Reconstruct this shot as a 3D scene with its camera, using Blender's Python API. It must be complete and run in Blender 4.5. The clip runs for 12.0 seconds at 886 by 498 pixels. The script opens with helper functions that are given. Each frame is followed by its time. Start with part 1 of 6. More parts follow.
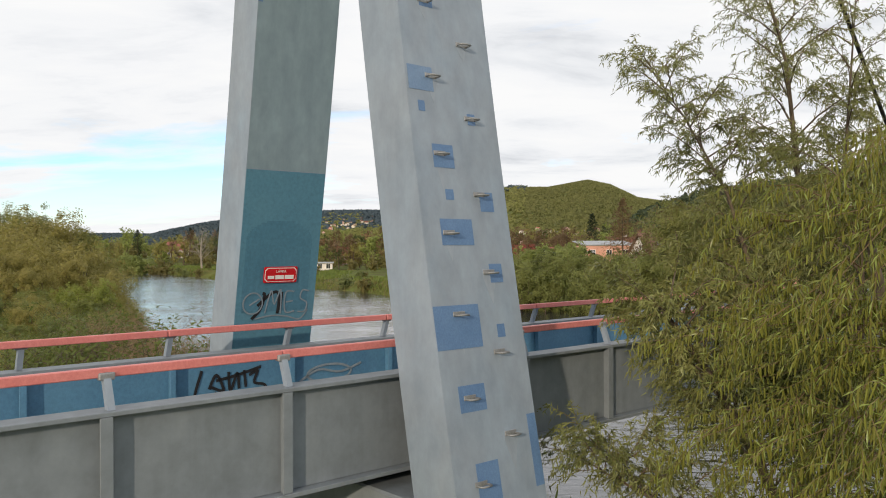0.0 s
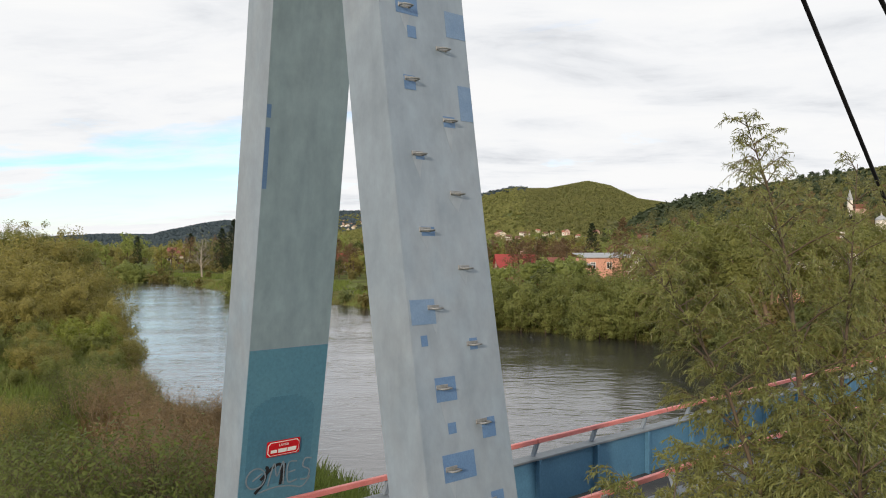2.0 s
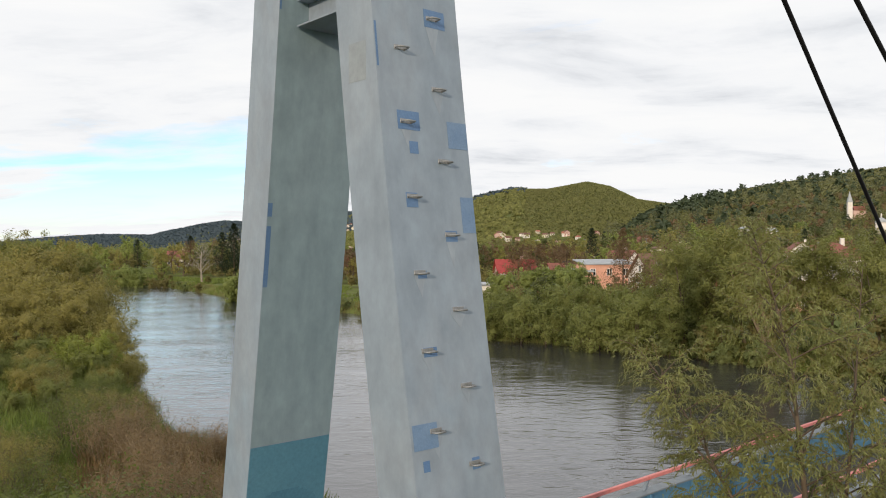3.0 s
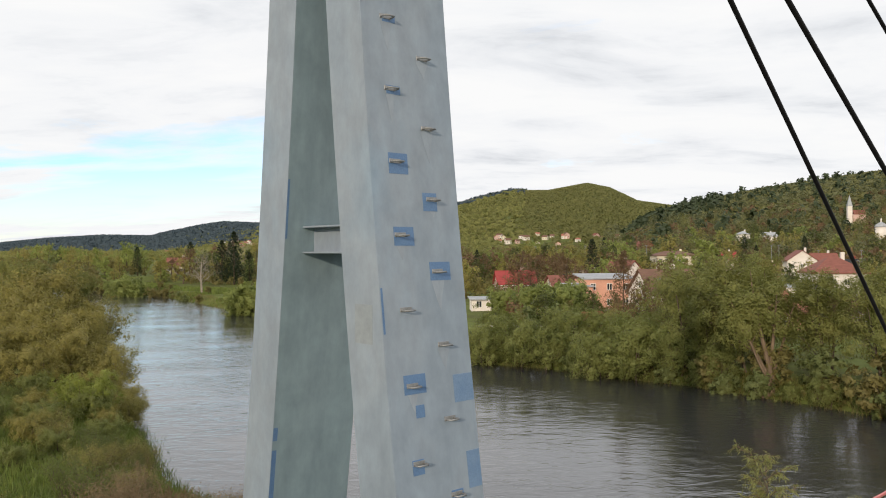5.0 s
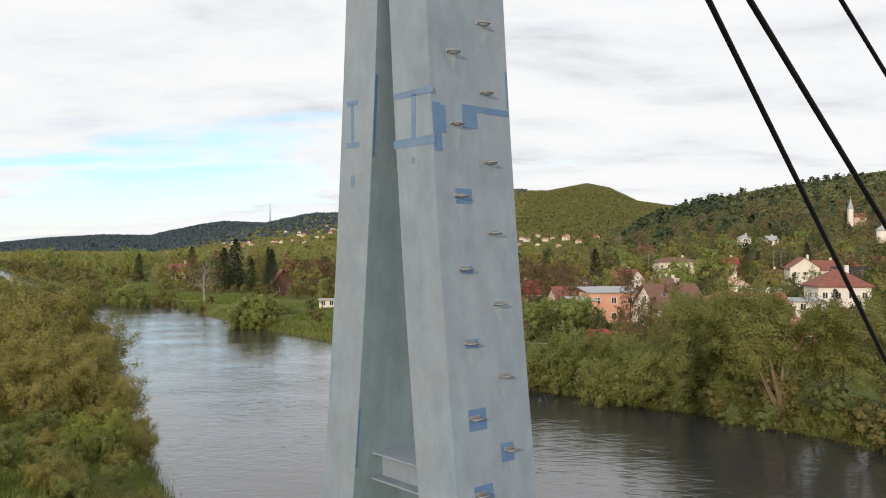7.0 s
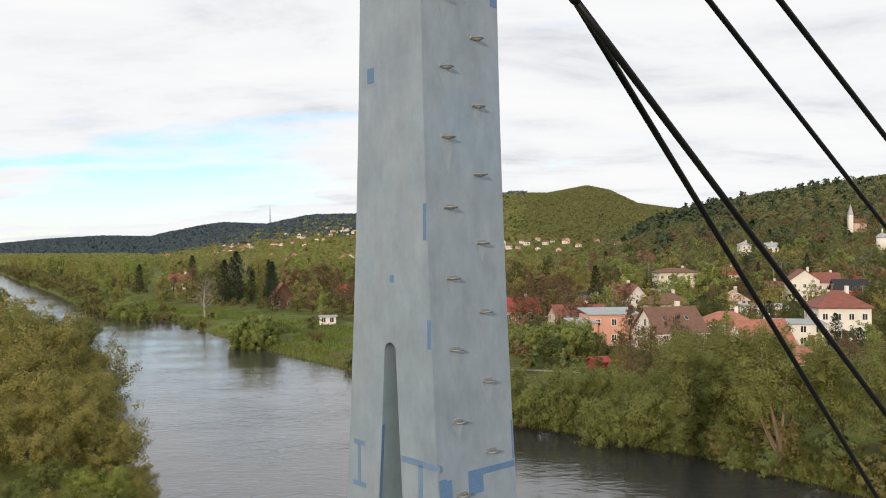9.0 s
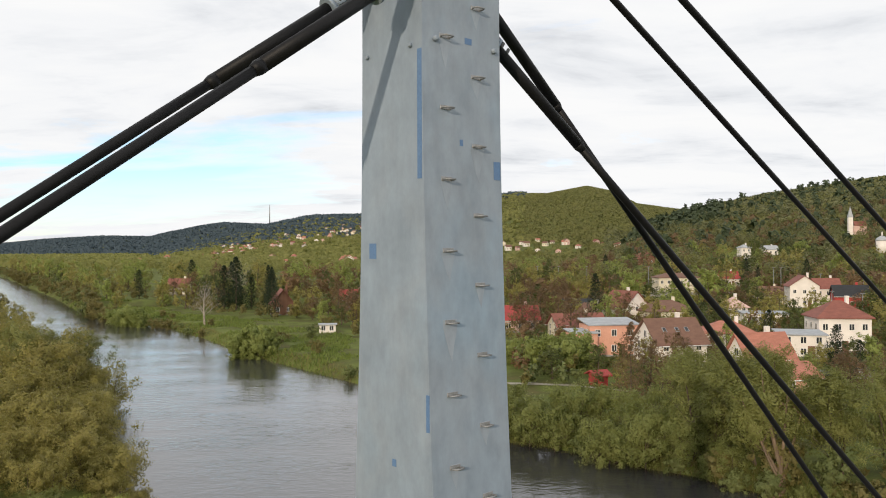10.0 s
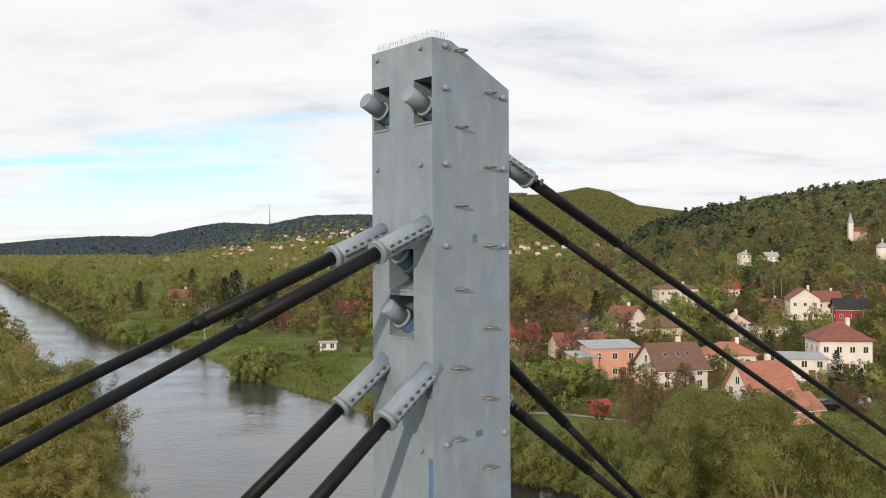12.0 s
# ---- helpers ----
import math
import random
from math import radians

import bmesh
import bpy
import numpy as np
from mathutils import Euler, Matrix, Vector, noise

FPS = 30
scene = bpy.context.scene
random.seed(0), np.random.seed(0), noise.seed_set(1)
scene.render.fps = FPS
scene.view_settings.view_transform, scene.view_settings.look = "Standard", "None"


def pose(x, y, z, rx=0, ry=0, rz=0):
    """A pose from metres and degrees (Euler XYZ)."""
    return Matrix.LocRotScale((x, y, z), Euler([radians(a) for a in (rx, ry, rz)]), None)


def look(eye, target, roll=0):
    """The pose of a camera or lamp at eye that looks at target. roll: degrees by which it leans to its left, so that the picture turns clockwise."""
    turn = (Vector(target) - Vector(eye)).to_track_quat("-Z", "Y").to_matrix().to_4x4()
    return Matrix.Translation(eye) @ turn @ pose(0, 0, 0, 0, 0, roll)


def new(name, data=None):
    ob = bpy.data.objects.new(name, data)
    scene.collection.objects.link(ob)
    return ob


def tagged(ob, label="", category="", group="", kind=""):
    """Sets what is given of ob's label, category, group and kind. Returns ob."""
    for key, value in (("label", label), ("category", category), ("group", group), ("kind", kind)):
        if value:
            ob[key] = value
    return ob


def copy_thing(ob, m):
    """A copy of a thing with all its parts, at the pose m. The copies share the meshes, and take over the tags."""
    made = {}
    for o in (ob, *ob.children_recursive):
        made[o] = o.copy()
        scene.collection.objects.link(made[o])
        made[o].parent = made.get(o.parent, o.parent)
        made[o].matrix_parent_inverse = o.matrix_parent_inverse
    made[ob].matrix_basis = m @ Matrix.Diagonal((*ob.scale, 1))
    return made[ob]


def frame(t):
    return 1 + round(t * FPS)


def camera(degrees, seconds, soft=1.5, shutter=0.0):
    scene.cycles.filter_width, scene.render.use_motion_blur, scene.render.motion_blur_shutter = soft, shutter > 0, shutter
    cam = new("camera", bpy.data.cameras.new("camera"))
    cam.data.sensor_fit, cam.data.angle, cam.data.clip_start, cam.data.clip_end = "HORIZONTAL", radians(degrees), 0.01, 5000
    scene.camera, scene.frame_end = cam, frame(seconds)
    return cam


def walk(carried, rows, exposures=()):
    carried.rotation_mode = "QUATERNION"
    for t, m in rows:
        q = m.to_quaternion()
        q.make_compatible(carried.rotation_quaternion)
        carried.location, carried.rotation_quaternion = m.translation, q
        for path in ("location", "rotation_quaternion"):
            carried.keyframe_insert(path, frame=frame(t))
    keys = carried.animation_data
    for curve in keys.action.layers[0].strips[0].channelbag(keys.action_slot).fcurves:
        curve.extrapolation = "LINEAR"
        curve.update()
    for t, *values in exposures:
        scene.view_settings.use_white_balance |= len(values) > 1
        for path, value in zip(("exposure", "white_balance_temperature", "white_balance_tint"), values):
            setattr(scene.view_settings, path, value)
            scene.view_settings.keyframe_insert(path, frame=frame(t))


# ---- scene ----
cam = camera(57.37, 12.0, 1.0)
# seconds, eye (x, y, z), yaw and pitch in degrees; the drone climbs beside the pylon
PATH = [
    (0, 0.000, 0.000, 5.850, 0.032, -0.009),
    (0.5, -0.009, 0.004, 6.337, 0.037, -0.051),
    (1, -0.022, -0.012, 6.819, 0.031, -0.033),
    (1.5, -0.011, -0.037, 7.316, 0.031, -0.041),
    (2, -0.014, -0.048, 7.815, 0.036, 0.010),
    (2.5, -0.024, -0.005, 8.320, 0.037, 0.019),
    (3, -0.034, 0.007, 8.852, 0.021, 0.024),
    (3.2, -0.040, 0.010, 9.070, 0.019, 0.025),
    (4.8, -0.083, 0.035, 10.962, 0.004, 0.037),
    (5, -0.085, 0.018, 11.184, 0.002, 0.038),
    (5.5, -0.143, -0.024, 11.767, -0.005, 0.034),
    (6, -0.440, -0.056, 12.333, -0.012, 0.010),
    (6.5, -0.757, -0.015, 12.911, -0.015, 0.006),
    (7, -0.796, 0.086, 13.498, -0.011, -0.009),
    (7.2, -0.793, 0.078, 13.797, -0.011, -0.006),
    (8.8, -0.842, 0.017, 16.569, -0.015, 0.021),
    (9, -0.845, 0.012, 16.917, -0.015, 0.024),
    (9.5, -0.876, 0.041, 17.794, -0.025, 0.006),
    (10, -0.874, 0.134, 18.664, -0.039, -0.001),
    (10.5, -0.916, 0.054, 19.671, -0.030, -0.006),
    (11, -0.962, 0.099, 20.808, -0.027, -0.008),
    (11.5, -0.975, 0.125, 21.837, -0.029, -0.007),
    (12, -0.965, 0.121, 22.422, -0.030, -0.015),
]
walk(cam, [(t, pose(x, y, z, 90 + pitch, 0, yaw) @ pose(0, 0, 0, 0, 0, -0.23)) for t, x, y, z, yaw, pitch in PATH])
scene.view_settings.exposure = 0.0

# ---- world, sun ----
SUN_FROM = Vector((-0.40, -1.10, 0.31)).normalized()   # towards the sun: low, behind the camera


def node(tree, kind, **values):
    n = tree.nodes.new(kind)
    for key, value in values.items():
        if key in n.inputs.keys():
            n.inputs[key].default_value = value
    return n


def ramp(tree, stops):
    n = tree.nodes.new("ShaderNodeValToRGB")
    els = n.color_ramp.elements
    while len(els) < len(stops):
        els.new(0.5)
    for e, (at, c) in zip(els, stops):
        e.position = at
        e.color = (*c, 1) if len(c) == 3 else c
    return n


def grey(v):
    return (v, v, v)


world = bpy.data.worlds.new("sky")
scene.world = world
world.use_nodes = True
wt = world.node_tree
wt.nodes.clear()
sky = wt.nodes.new("ShaderNodeTexSky")
sky.sky_type = "NISHITA"
sky.sun_disc = False
sky.sun_elevation = math.asin(SUN_FROM.z)
sky.sun_rotation = math.atan2(SUN_FROM.x, SUN_FROM.y)
sky.air_density, sky.dust_density, sky.ozone_density = 1.0, 0.15, 4.0
coord = wt.nodes.new("ShaderNodeTexCoord")
split = wt.nodes.new("ShaderNodeSeparateXYZ")
wt.links.new(coord.outputs["Generated"], split.inputs[0])
# a cloud deck at one height: the direction divided by its rise
rise = wt.nodes.new("ShaderNodeMath"); rise.operation = "MAXIMUM"; rise.inputs[1].default_value = 0.0
wt.links.new(split.outputs["Z"], rise.inputs[0])
lift = wt.nodes.new("ShaderNodeMath"); lift.operation = "ADD"; lift.inputs[1].default_value = 0.13
wt.links.new(rise.outputs[0], lift.inputs[0])
flat = wt.nodes.new("ShaderNodeVectorMath"); flat.operation = "SCALE"
inv = wt.nodes.new("ShaderNodeMath"); inv.operation = "DIVIDE"; inv.inputs[0].default_value = 1.0
wt.links.new(lift.outputs[0], inv.inputs[1])
wt.links.new(coord.outputs["Generated"], flat.inputs[0])
wt.links.new(inv.outputs[0], flat.inputs["Scale"])
mapn = wt.nodes.new("ShaderNodeMapping")
mapn.inputs["Location"].default_value = (3.1, 0.0, 7.7)
mapn.inputs["Rotation"].default_value = (0, 0, radians(14))
mapn.inputs["Scale"].default_value = (0.5, 0.8, 0.0)
wt.links.new(flat.outputs[0], mapn.inputs["Vector"])
c1 = node(wt, "ShaderNodeTexNoise", Scale=0.9, Detail=9.0, Roughness=0.56, Distortion=0.5)
c2 = node(wt, "ShaderNodeTexNoise", Scale=2.6, Detail=8.0, Roughness=0.6, Distortion=0.3)
for c in (c1, c2):
    wt.links.new(mapn.outputs[0], c.inputs["Vector"])
cover = ramp(wt, [(0.36, grey(0.0)), (0.50, grey(1.0))])
shade = ramp(wt, [(0.38, (1.0, 1.0, 1.0)), (0.53, (0.955, 0.963, 0.978)), (0.63, (0.86, 0.877, 0.905)), (0.74, (0.70, 0.72, 0.755))])
wt.links.new(c2.outputs["Fac"], shade.inputs[0])
haze = wt.nodes.new("ShaderNodeMapRange")
haze.inputs["From Min"].default_value, haze.inputs["From Max"].default_value = 0.0, 0.10
haze.inputs["To Min"].default_value, haze.inputs["To Max"].default_value = 0.75, 0.0
wt.links.new(split.outputs["Z"], haze.inputs["Value"])
# one clear gap low over the valley
gap = wt.nodes.new("ShaderNodeVectorMath"); gap.operation = "SUBTRACT"; gap.inputs[1].default_value = (-0.36, 0.92, 0.10)
wt.links.new(coord.outputs["Generated"], gap.inputs[0])
wide = wt.nodes.new("ShaderNodeVectorMath"); wide.operation = "MULTIPLY"; wide.inputs[1].default_value = (1.0, 1.0, 3.2)
wt.links.new(gap.outputs[0], wide.inputs[0])
glen = wt.nodes.new("ShaderNodeVectorMath"); glen.operation = "LENGTH"
wt.links.new(wide.outputs[0], glen.inputs[0])
near_gap = wt.nodes.new("ShaderNodeMapRange")
near_gap.inputs["From Min"].default_value, near_gap.inputs["From Max"].default_value = 0.05, 0.42
near_gap.inputs["To Min"].default_value, near_gap.inputs["To Max"].default_value = -0.085, 0.10
wt.links.new(glen.outputs["Value"], near_gap.inputs["Value"])
cadd = wt.nodes.new("ShaderNodeMath"); cadd.operation = "ADD"
wt.links.new(c1.outputs["Fac"], cadd.inputs[0])
wt.links.new(near_gap.outputs[0], cadd.inputs[1])
wt.links.new(cadd.outputs[0], cover.inputs[0])
cmax = wt.nodes.new("ShaderNodeMath"); cmax.operation = "MAXIMUM"
wt.links.new(cover.outputs[0], cmax.inputs[0])
wt.links.new(haze.outputs[0], cmax.inputs[1])
blue = node(wt, "ShaderNodeBackground", Strength=0.21)
white = node(wt, "ShaderNodeBackground", Strength=0.965)
wt.links.new(sky.outputs[0], blue.inputs["Color"])
wt.links.new(shade.outputs[0], white.inputs["Color"])
both = wt.nodes.new("ShaderNodeMixShader")
wt.links.new(cmax.outputs[0], both.inputs[0])
wt.links.new(blue.outputs[0], both.inputs[1])
wt.links.new(white.outputs[0], both.inputs[2])
wout = wt.nodes.new("ShaderNodeOutputWorld")
wt.links.new(both.outputs[0], wout.inputs["Surface"])

sun = new("sun", bpy.data.lights.new("sun", "SUN"))
sun.data.energy, sun.data.angle, sun.data.color = 2.4, radians(1.2), (1.0, 0.83, 0.63)
sun.matrix_world = look(SUN_FROM * 100, (0, 0, 0))


# ---- materials ----
def material(name, stops, scale=3.0, rough=0.6, metal=0.0, bump=0.1, fine=40.0, stretch=(1, 1, 1), per="", spread=0.0, spec=0.5, detail=6.0, through_light=0.0, space="Object", streak=0.0):
    """Noise-mixed colours, a finer grain over them, and relief. per: 'object' or 'island' varies the tone piece by piece."""
    m = bpy.data.materials.new(name)
    m.use_nodes = True
    t = m.node_tree
    bsdf = t.nodes["Principled BSDF"]
    tc = t.nodes.new("ShaderNodeTexCoord")
    mp = t.nodes.new("ShaderNodeMapping")
    mp.inputs["Scale"].default_value = stretch
    t.links.new(tc.outputs[space], mp.inputs[0])
    big = node(t, "ShaderNodeTexNoise", Scale=scale, Detail=detail, Roughness=0.6)
    small = node(t, "ShaderNodeTexNoise", Scale=fine, Detail=4.0, Roughness=0.65)
    for n in (big, small):
        t.links.new(mp.outputs[0], n.inputs["Vector"])
    cr = ramp(t, stops)
    t.links.new(big.outputs["Fac"], cr.inputs[0])
    mix = t.nodes.new("ShaderNodeMix"); mix.data_type = "RGBA"; mix.blend_type = "OVERLAY"
    mix.inputs["Factor"].default_value = 0.35
    t.links.new(cr.outputs[0], mix.inputs["A"])
    gr = ramp(t, [(0.3, grey(0.32)), (0.7, grey(0.68))])
    t.links.new(small.outputs["Fac"], gr.inputs[0])
    t.links.new(gr.outputs[0], mix.inputs["B"])
    colour = mix.outputs["Result"]
    if streak:
        sm = t.nodes.new("ShaderNodeMapping")
        sm.inputs["Scale"].default_value = (7.0, 7.0, 0.4)
        t.links.new(tc.outputs[space], sm.inputs[0])
        sn = node(t, "ShaderNodeTexNoise", Scale=1.0, Detail=5.0, Roughness=0.6)
        t.links.new(sm.outputs[0], sn.inputs["Vector"])
        sr = ramp(t, [(0.36, grey(1 - streak)), (0.5, grey(1.0)), (0.66, grey(1 + streak * 0.8))])
        t.links.new(sn.outputs["Fac"], sr.inputs[0])
        ml = t.nodes.new("ShaderNodeMix"); ml.data_type = "RGBA"; ml.blend_type = "MULTIPLY"
        ml.inputs["Factor"].default_value = 1.0
        t.links.new(colour, ml.inputs["A"])
        t.links.new(sr.outputs[0], ml.inputs["B"])
        colour = ml.outputs["Result"]
    if per:
        src = t.nodes.new("ShaderNodeObjectInfo" if per == "object" else "ShaderNodeNewGeometry")
        hsv = t.nodes.new("ShaderNodeHueSaturation")
        mr = t.nodes.new("ShaderNodeMapRange")
        mr.inputs["To Min"].default_value, mr.inputs["To Max"].default_value = 1 - spread, 1 + spread
        t.links.new(src.outputs["Random" if per == "object" else "Random Per Island"], mr.inputs["Value"])
        t.links.new(mr.outputs[0], hsv.inputs["Value"])
        hr = t.nodes.new("ShaderNodeMapRange")
        hr.inputs["To Min"].default_value, hr.inputs["To Max"].default_value = 0.5 - spread * 0.05, 0.5 + spread * 0.05
        t.links.new(src.outputs["Random" if per == "object" else "Random Per Island"], hr.inputs["Value"])
        t.links.new(hr.outputs[0], hsv.inputs["Hue"])
        t.links.new(colour, hsv.inputs["Color"])
        colour = hsv.outputs[0]
    t.links.new(colour, bsdf.inputs["Base Color"])
    bsdf.inputs["Roughness"].default_value = rough
    bsdf.inputs["Metallic"].default_value = metal
    bsdf.inputs["Specular IOR Level"].default_value = spec
    if bump:
        b = node(t, "ShaderNodeBump", Strength=bump, Distance=0.02)
        t.links.new(small.outputs["Fac"], b.inputs["Height"])
        t.links.new(b.outputs[0], bsdf.inputs["Normal"])
    if through_light:
        tr = t.nodes.new("ShaderNodeBsdfTranslucent")
        t.links.new(colour, tr.inputs["Color"])
        ms = t.nodes.new("ShaderNodeMixShader")
        ms.inputs[0].default_value = through_light
        t.links.new(bsdf.outputs[0], ms.inputs[1])
        t.links.new(tr.outputs[0], ms.inputs[2])
        t.links.new(ms.outputs[0], t.nodes["Material Output"].inputs["Surface"])
    return m


STEEL = material("pale grey-blue steel paint", [(0.30, (0.222, 0.270, 0.330)), (0.45, (0.240, 0.292, 0.355)), (0.55, (0.256, 0.300, 0.355)), (0.72, (0.228, 0.298, 0.376))], scale=0.8, fine=5, rough=0.48, bump=0.008, stretch=(1.0, 1.0, 0.6), spec=0.4, streak=0.03)
STEEL_RUN = material("washed-out paint below the irons", [(0.3, (0.258, 0.303, 0.36)), (0.7, (0.282, 0.322, 0.376))], scale=3, fine=9, rough=0.5, bump=0.01, stretch=(1.0, 1.0, 0.4), spec=0.4)
STEEL_WARM = material("older warm grey steel paint", [(0.3, (0.235, 0.27, 0.30)), (0.7, (0.27, 0.30, 0.325))], scale=1.5, fine=8, rough=0.5, bump=0.012, spec=0.35, streak=0.05)
PATCH = material("blue touch-up paint", [(0.3, (0.085, 0.165, 0.315)), (0.7, (0.115, 0.205, 0.36))], scale=5, fine=60, rough=0.5, bump=0.03)
PATCH_PALE = material("thin blue touch-up paint", [(0.3, (0.12, 0.20, 0.335)), (0.7, (0.16, 0.245, 0.375))], scale=5, fine=60, rough=0.5, bump=0.03)
INNER_TEAL = material("teal-grey inner paint", [(0.3, (0.205, 0.282, 0.322)), (0.7, (0.24, 0.318, 0.358))], scale=0.8, fine=5, rough=0.5, bump=0.012, stretch=(1.0, 1.0, 0.6), spec=0.4, streak=0.06)
TEAL = material("teal lower coat", [(0.3, (0.075, 0.20, 0.285)), (0.7, (0.10, 0.24, 0.32))], scale=1.2, fine=25, rough=0.5, bump=0.03)
TEAL_OLD = material("darker teal cover coat", [(0.3, (0.060, 0.170, 0.250)), (0.7, (0.080, 0.205, 0.283))], scale=1.5, fine=25, rough=0.5, bump=0.03)
BLUE = material("blue girder paint", [(0.3, (0.07, 0.18, 0.30)), (0.7, (0.10, 0.24, 0.37))], scale=1.6, fine=30, rough=0.5, bump=0.03)
GIRDER = material("grey girder paint", [(0.3, (0.165, 0.19, 0.21)), (0.7, (0.205, 0.232, 0.255))], scale=0.9, fine=5, rough=0.6, bump=0.02, streak=0.05)
RED = material("faded red rail paint", [(0.3, (0.58, 0.17, 0.155)), (0.7, (0.66, 0.235, 0.215))], scale=4, fine=50, rough=0.5, bump=0.05)
ZINC = material("galvanised steel", [(0.3, (0.22, 0.225, 0.23)), (0.7, (0.32, 0.325, 0.33))], scale=8, fine=60, rough=0.5, metal=0.4, bump=0.05)
BOLT = material("dark weathered bolts", [(0.3, (0.07, 0.07, 0.072)), (0.7, (0.13, 0.13, 0.132))], scale=8, fine=60, rough=0.6, metal=0.3, bump=0.05)
BLACK = material("black cable sheath", [(0.3, (0.006, 0.006, 0.007)), (0.7, (0.011, 0.011, 0.012))], scale=6, fine=60, rough=0.5, bump=0.05, spec=0.2)
# same steel a little darker: the recess's shade put into its colour
RECESS_SHADE = material("shaded steel recess", [(0.3, (0.20, 0.235, 0.265)), (0.7, (0.245, 0.285, 0.32))], scale=4, fine=30, rough=0.7)
CONCRETE = material("weathered concrete", [(0.3, (0.26, 0.25, 0.23)), (0.7, (0.38, 0.37, 0.34))], scale=1.5, fine=30, rough=0.9, bump=0.3)
DECK = material("worn asphalt deck", [(0.3, (0.05, 0.05, 0.05)), (0.7, (0.09, 0.09, 0.088))], scale=2, fine=80, rough=0.9, bump=0.3)
BARK = material("grey-brown bark", [(0.3, (0.06, 0.045, 0.03)), (0.7, (0.16, 0.12, 0.085))], scale=3, fine=30, rough=0.95, bump=0.6, stretch=(1, 1, 0.25))
WARM_BARK = material("tan willow bark", [(0.3, (0.10, 0.07, 0.045)), (0.7, (0.21, 0.15, 0.095))], scale=3, fine=30, rough=0.95, bump=0.5, stretch=(1, 1, 0.25))
LIGHT_BARK = material("pale dry bark", [(0.3, (0.24, 0.20, 0.16)), (0.7, (0.42, 0.37, 0.30))], scale=3, fine=30, rough=0.95, bump=0.5, stretch=(1, 1, 0.25))

STALK = material("tan dry stalks", [(0.3, (0.20, 0.15, 0.09)), (0.7, (0.34, 0.26, 0.16))], scale=3, fine=30, rough=0.95, bump=0.3, stretch=(1, 1, 0.25))


def leaf(name, lo, hi, spread=0.12, clear=0.46, big=0.5, rough=0.55):
    return material(name, [(0.28, lo), (0.72, hi)], scale=big, fine=3, rough=rough, bump=0, per="island", spread=spread, through_light=clear, spec=0.3)


WILLOW = leaf("fresh willow leaves", (0.175, 0.193, 0.052), (0.297, 0.298, 0.090))
OLIVE = leaf("olive spring leaves", (0.234, 0.213, 0.055), (0.369, 0.322, 0.099))
FRESH = leaf("fresh green leaves", (0.170, 0.194, 0.054), (0.272, 0.290, 0.088))
DEEP = leaf("deep green leaves", (0.069, 0.090, 0.025), (0.138, 0.153, 0.044), 0.07)
OLIVE_FAR = leaf("olive garden leaves", (0.158, 0.145, 0.047), (0.255, 0.219, 0.075), 0.07)
FRESH_FAR = leaf("green garden leaves", (0.139, 0.171, 0.058), (0.232, 0.257, 0.091), 0.07)
# raised copies of the two garden leaf colours, with front sunlight put in
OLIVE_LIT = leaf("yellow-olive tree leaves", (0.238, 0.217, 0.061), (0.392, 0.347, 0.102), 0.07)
LIME_LIT = leaf("light green tree leaves", (0.213, 0.260, 0.063), (0.361, 0.402, 0.108), 0.07)
LIME_NEAR = leaf("lime bush leaves", (0.22, 0.26, 0.05), (0.35, 0.38, 0.085))
RUST = leaf("red-brown spring leaves", (0.15, 0.098, 0.052), (0.25, 0.165, 0.085), 0.08)
TWIG = leaf("dry brown twigs", (0.19, 0.13, 0.065), (0.32, 0.23, 0.12))
DOME = leaf("green willow bush leaves", (0.202, 0.244, 0.068), (0.331, 0.370, 0.108))
MIDGREEN = leaf("mid green shrub leaves", (0.095, 0.125, 0.03), (0.18, 0.21, 0.052))
DRY = leaf("red-brown dry stalks", (0.18, 0.115, 0.055), (0.31, 0.205, 0.10))
PALE_TWIG = leaf("pale bare twigs", (0.36, 0.33, 0.28), (0.5, 0.46, 0.40))
GRASSY = leaf("long bank grass", (0.123, 0.168, 0.037), (0.213, 0.255, 0.061))
CATKIN = leaf("yellow-green catkins", (0.140, 0.148, 0.022), (0.209, 0.208, 0.035), 0.18, 0.25)
SLIM = leaf("slim willow leaves", (0.125, 0.138, 0.044), (0.275, 0.28, 0.095), 0.25, 0.3, rough=0.4)
BRIGHT = leaf("bright willow leaves", (0.125, 0.155, 0.033), (0.255, 0.285, 0.07), 0.28, 0.28, rough=0.32)
FIR = leaf("dark fir needles", (0.02, 0.036, 0.018), (0.045, 0.065, 0.028))


# ---- mesh helpers ----
def part(name, bm, mat, parent=None, label="", smooth=False):
    me = bpy.data.meshes.new(name)
    bmesh.ops.recalc_face_normals(bm, faces=bm.faces)
    bm.to_mesh(me)
    bm.free()
    for m in (mat if isinstance(mat, (list, tuple)) else [mat]):
        me.materials.append(m)
    if smooth:
        for p in me.polygons:
            p.use_smooth = True
    ob = new(name, me)
    if parent is not None:
        ob.parent = parent
    if label:
        ob["label"] = label
    return ob


def share(ob, parent, m):
    """Another object on the same mesh."""
    o = new(ob.name.split(".")[0], ob.data)
    o.parent = parent
    o.matrix_basis = m
    if "label" in ob.keys():
        o["label"] = ob["label"]
    return o


def thing(name, label, category, m=None, group="", kind=""):
    e = new(name)
    e.empty_display_size = 0.2
    if m is not None:
        e.matrix_basis = m
    return tagged(e, label, category, group, kind)


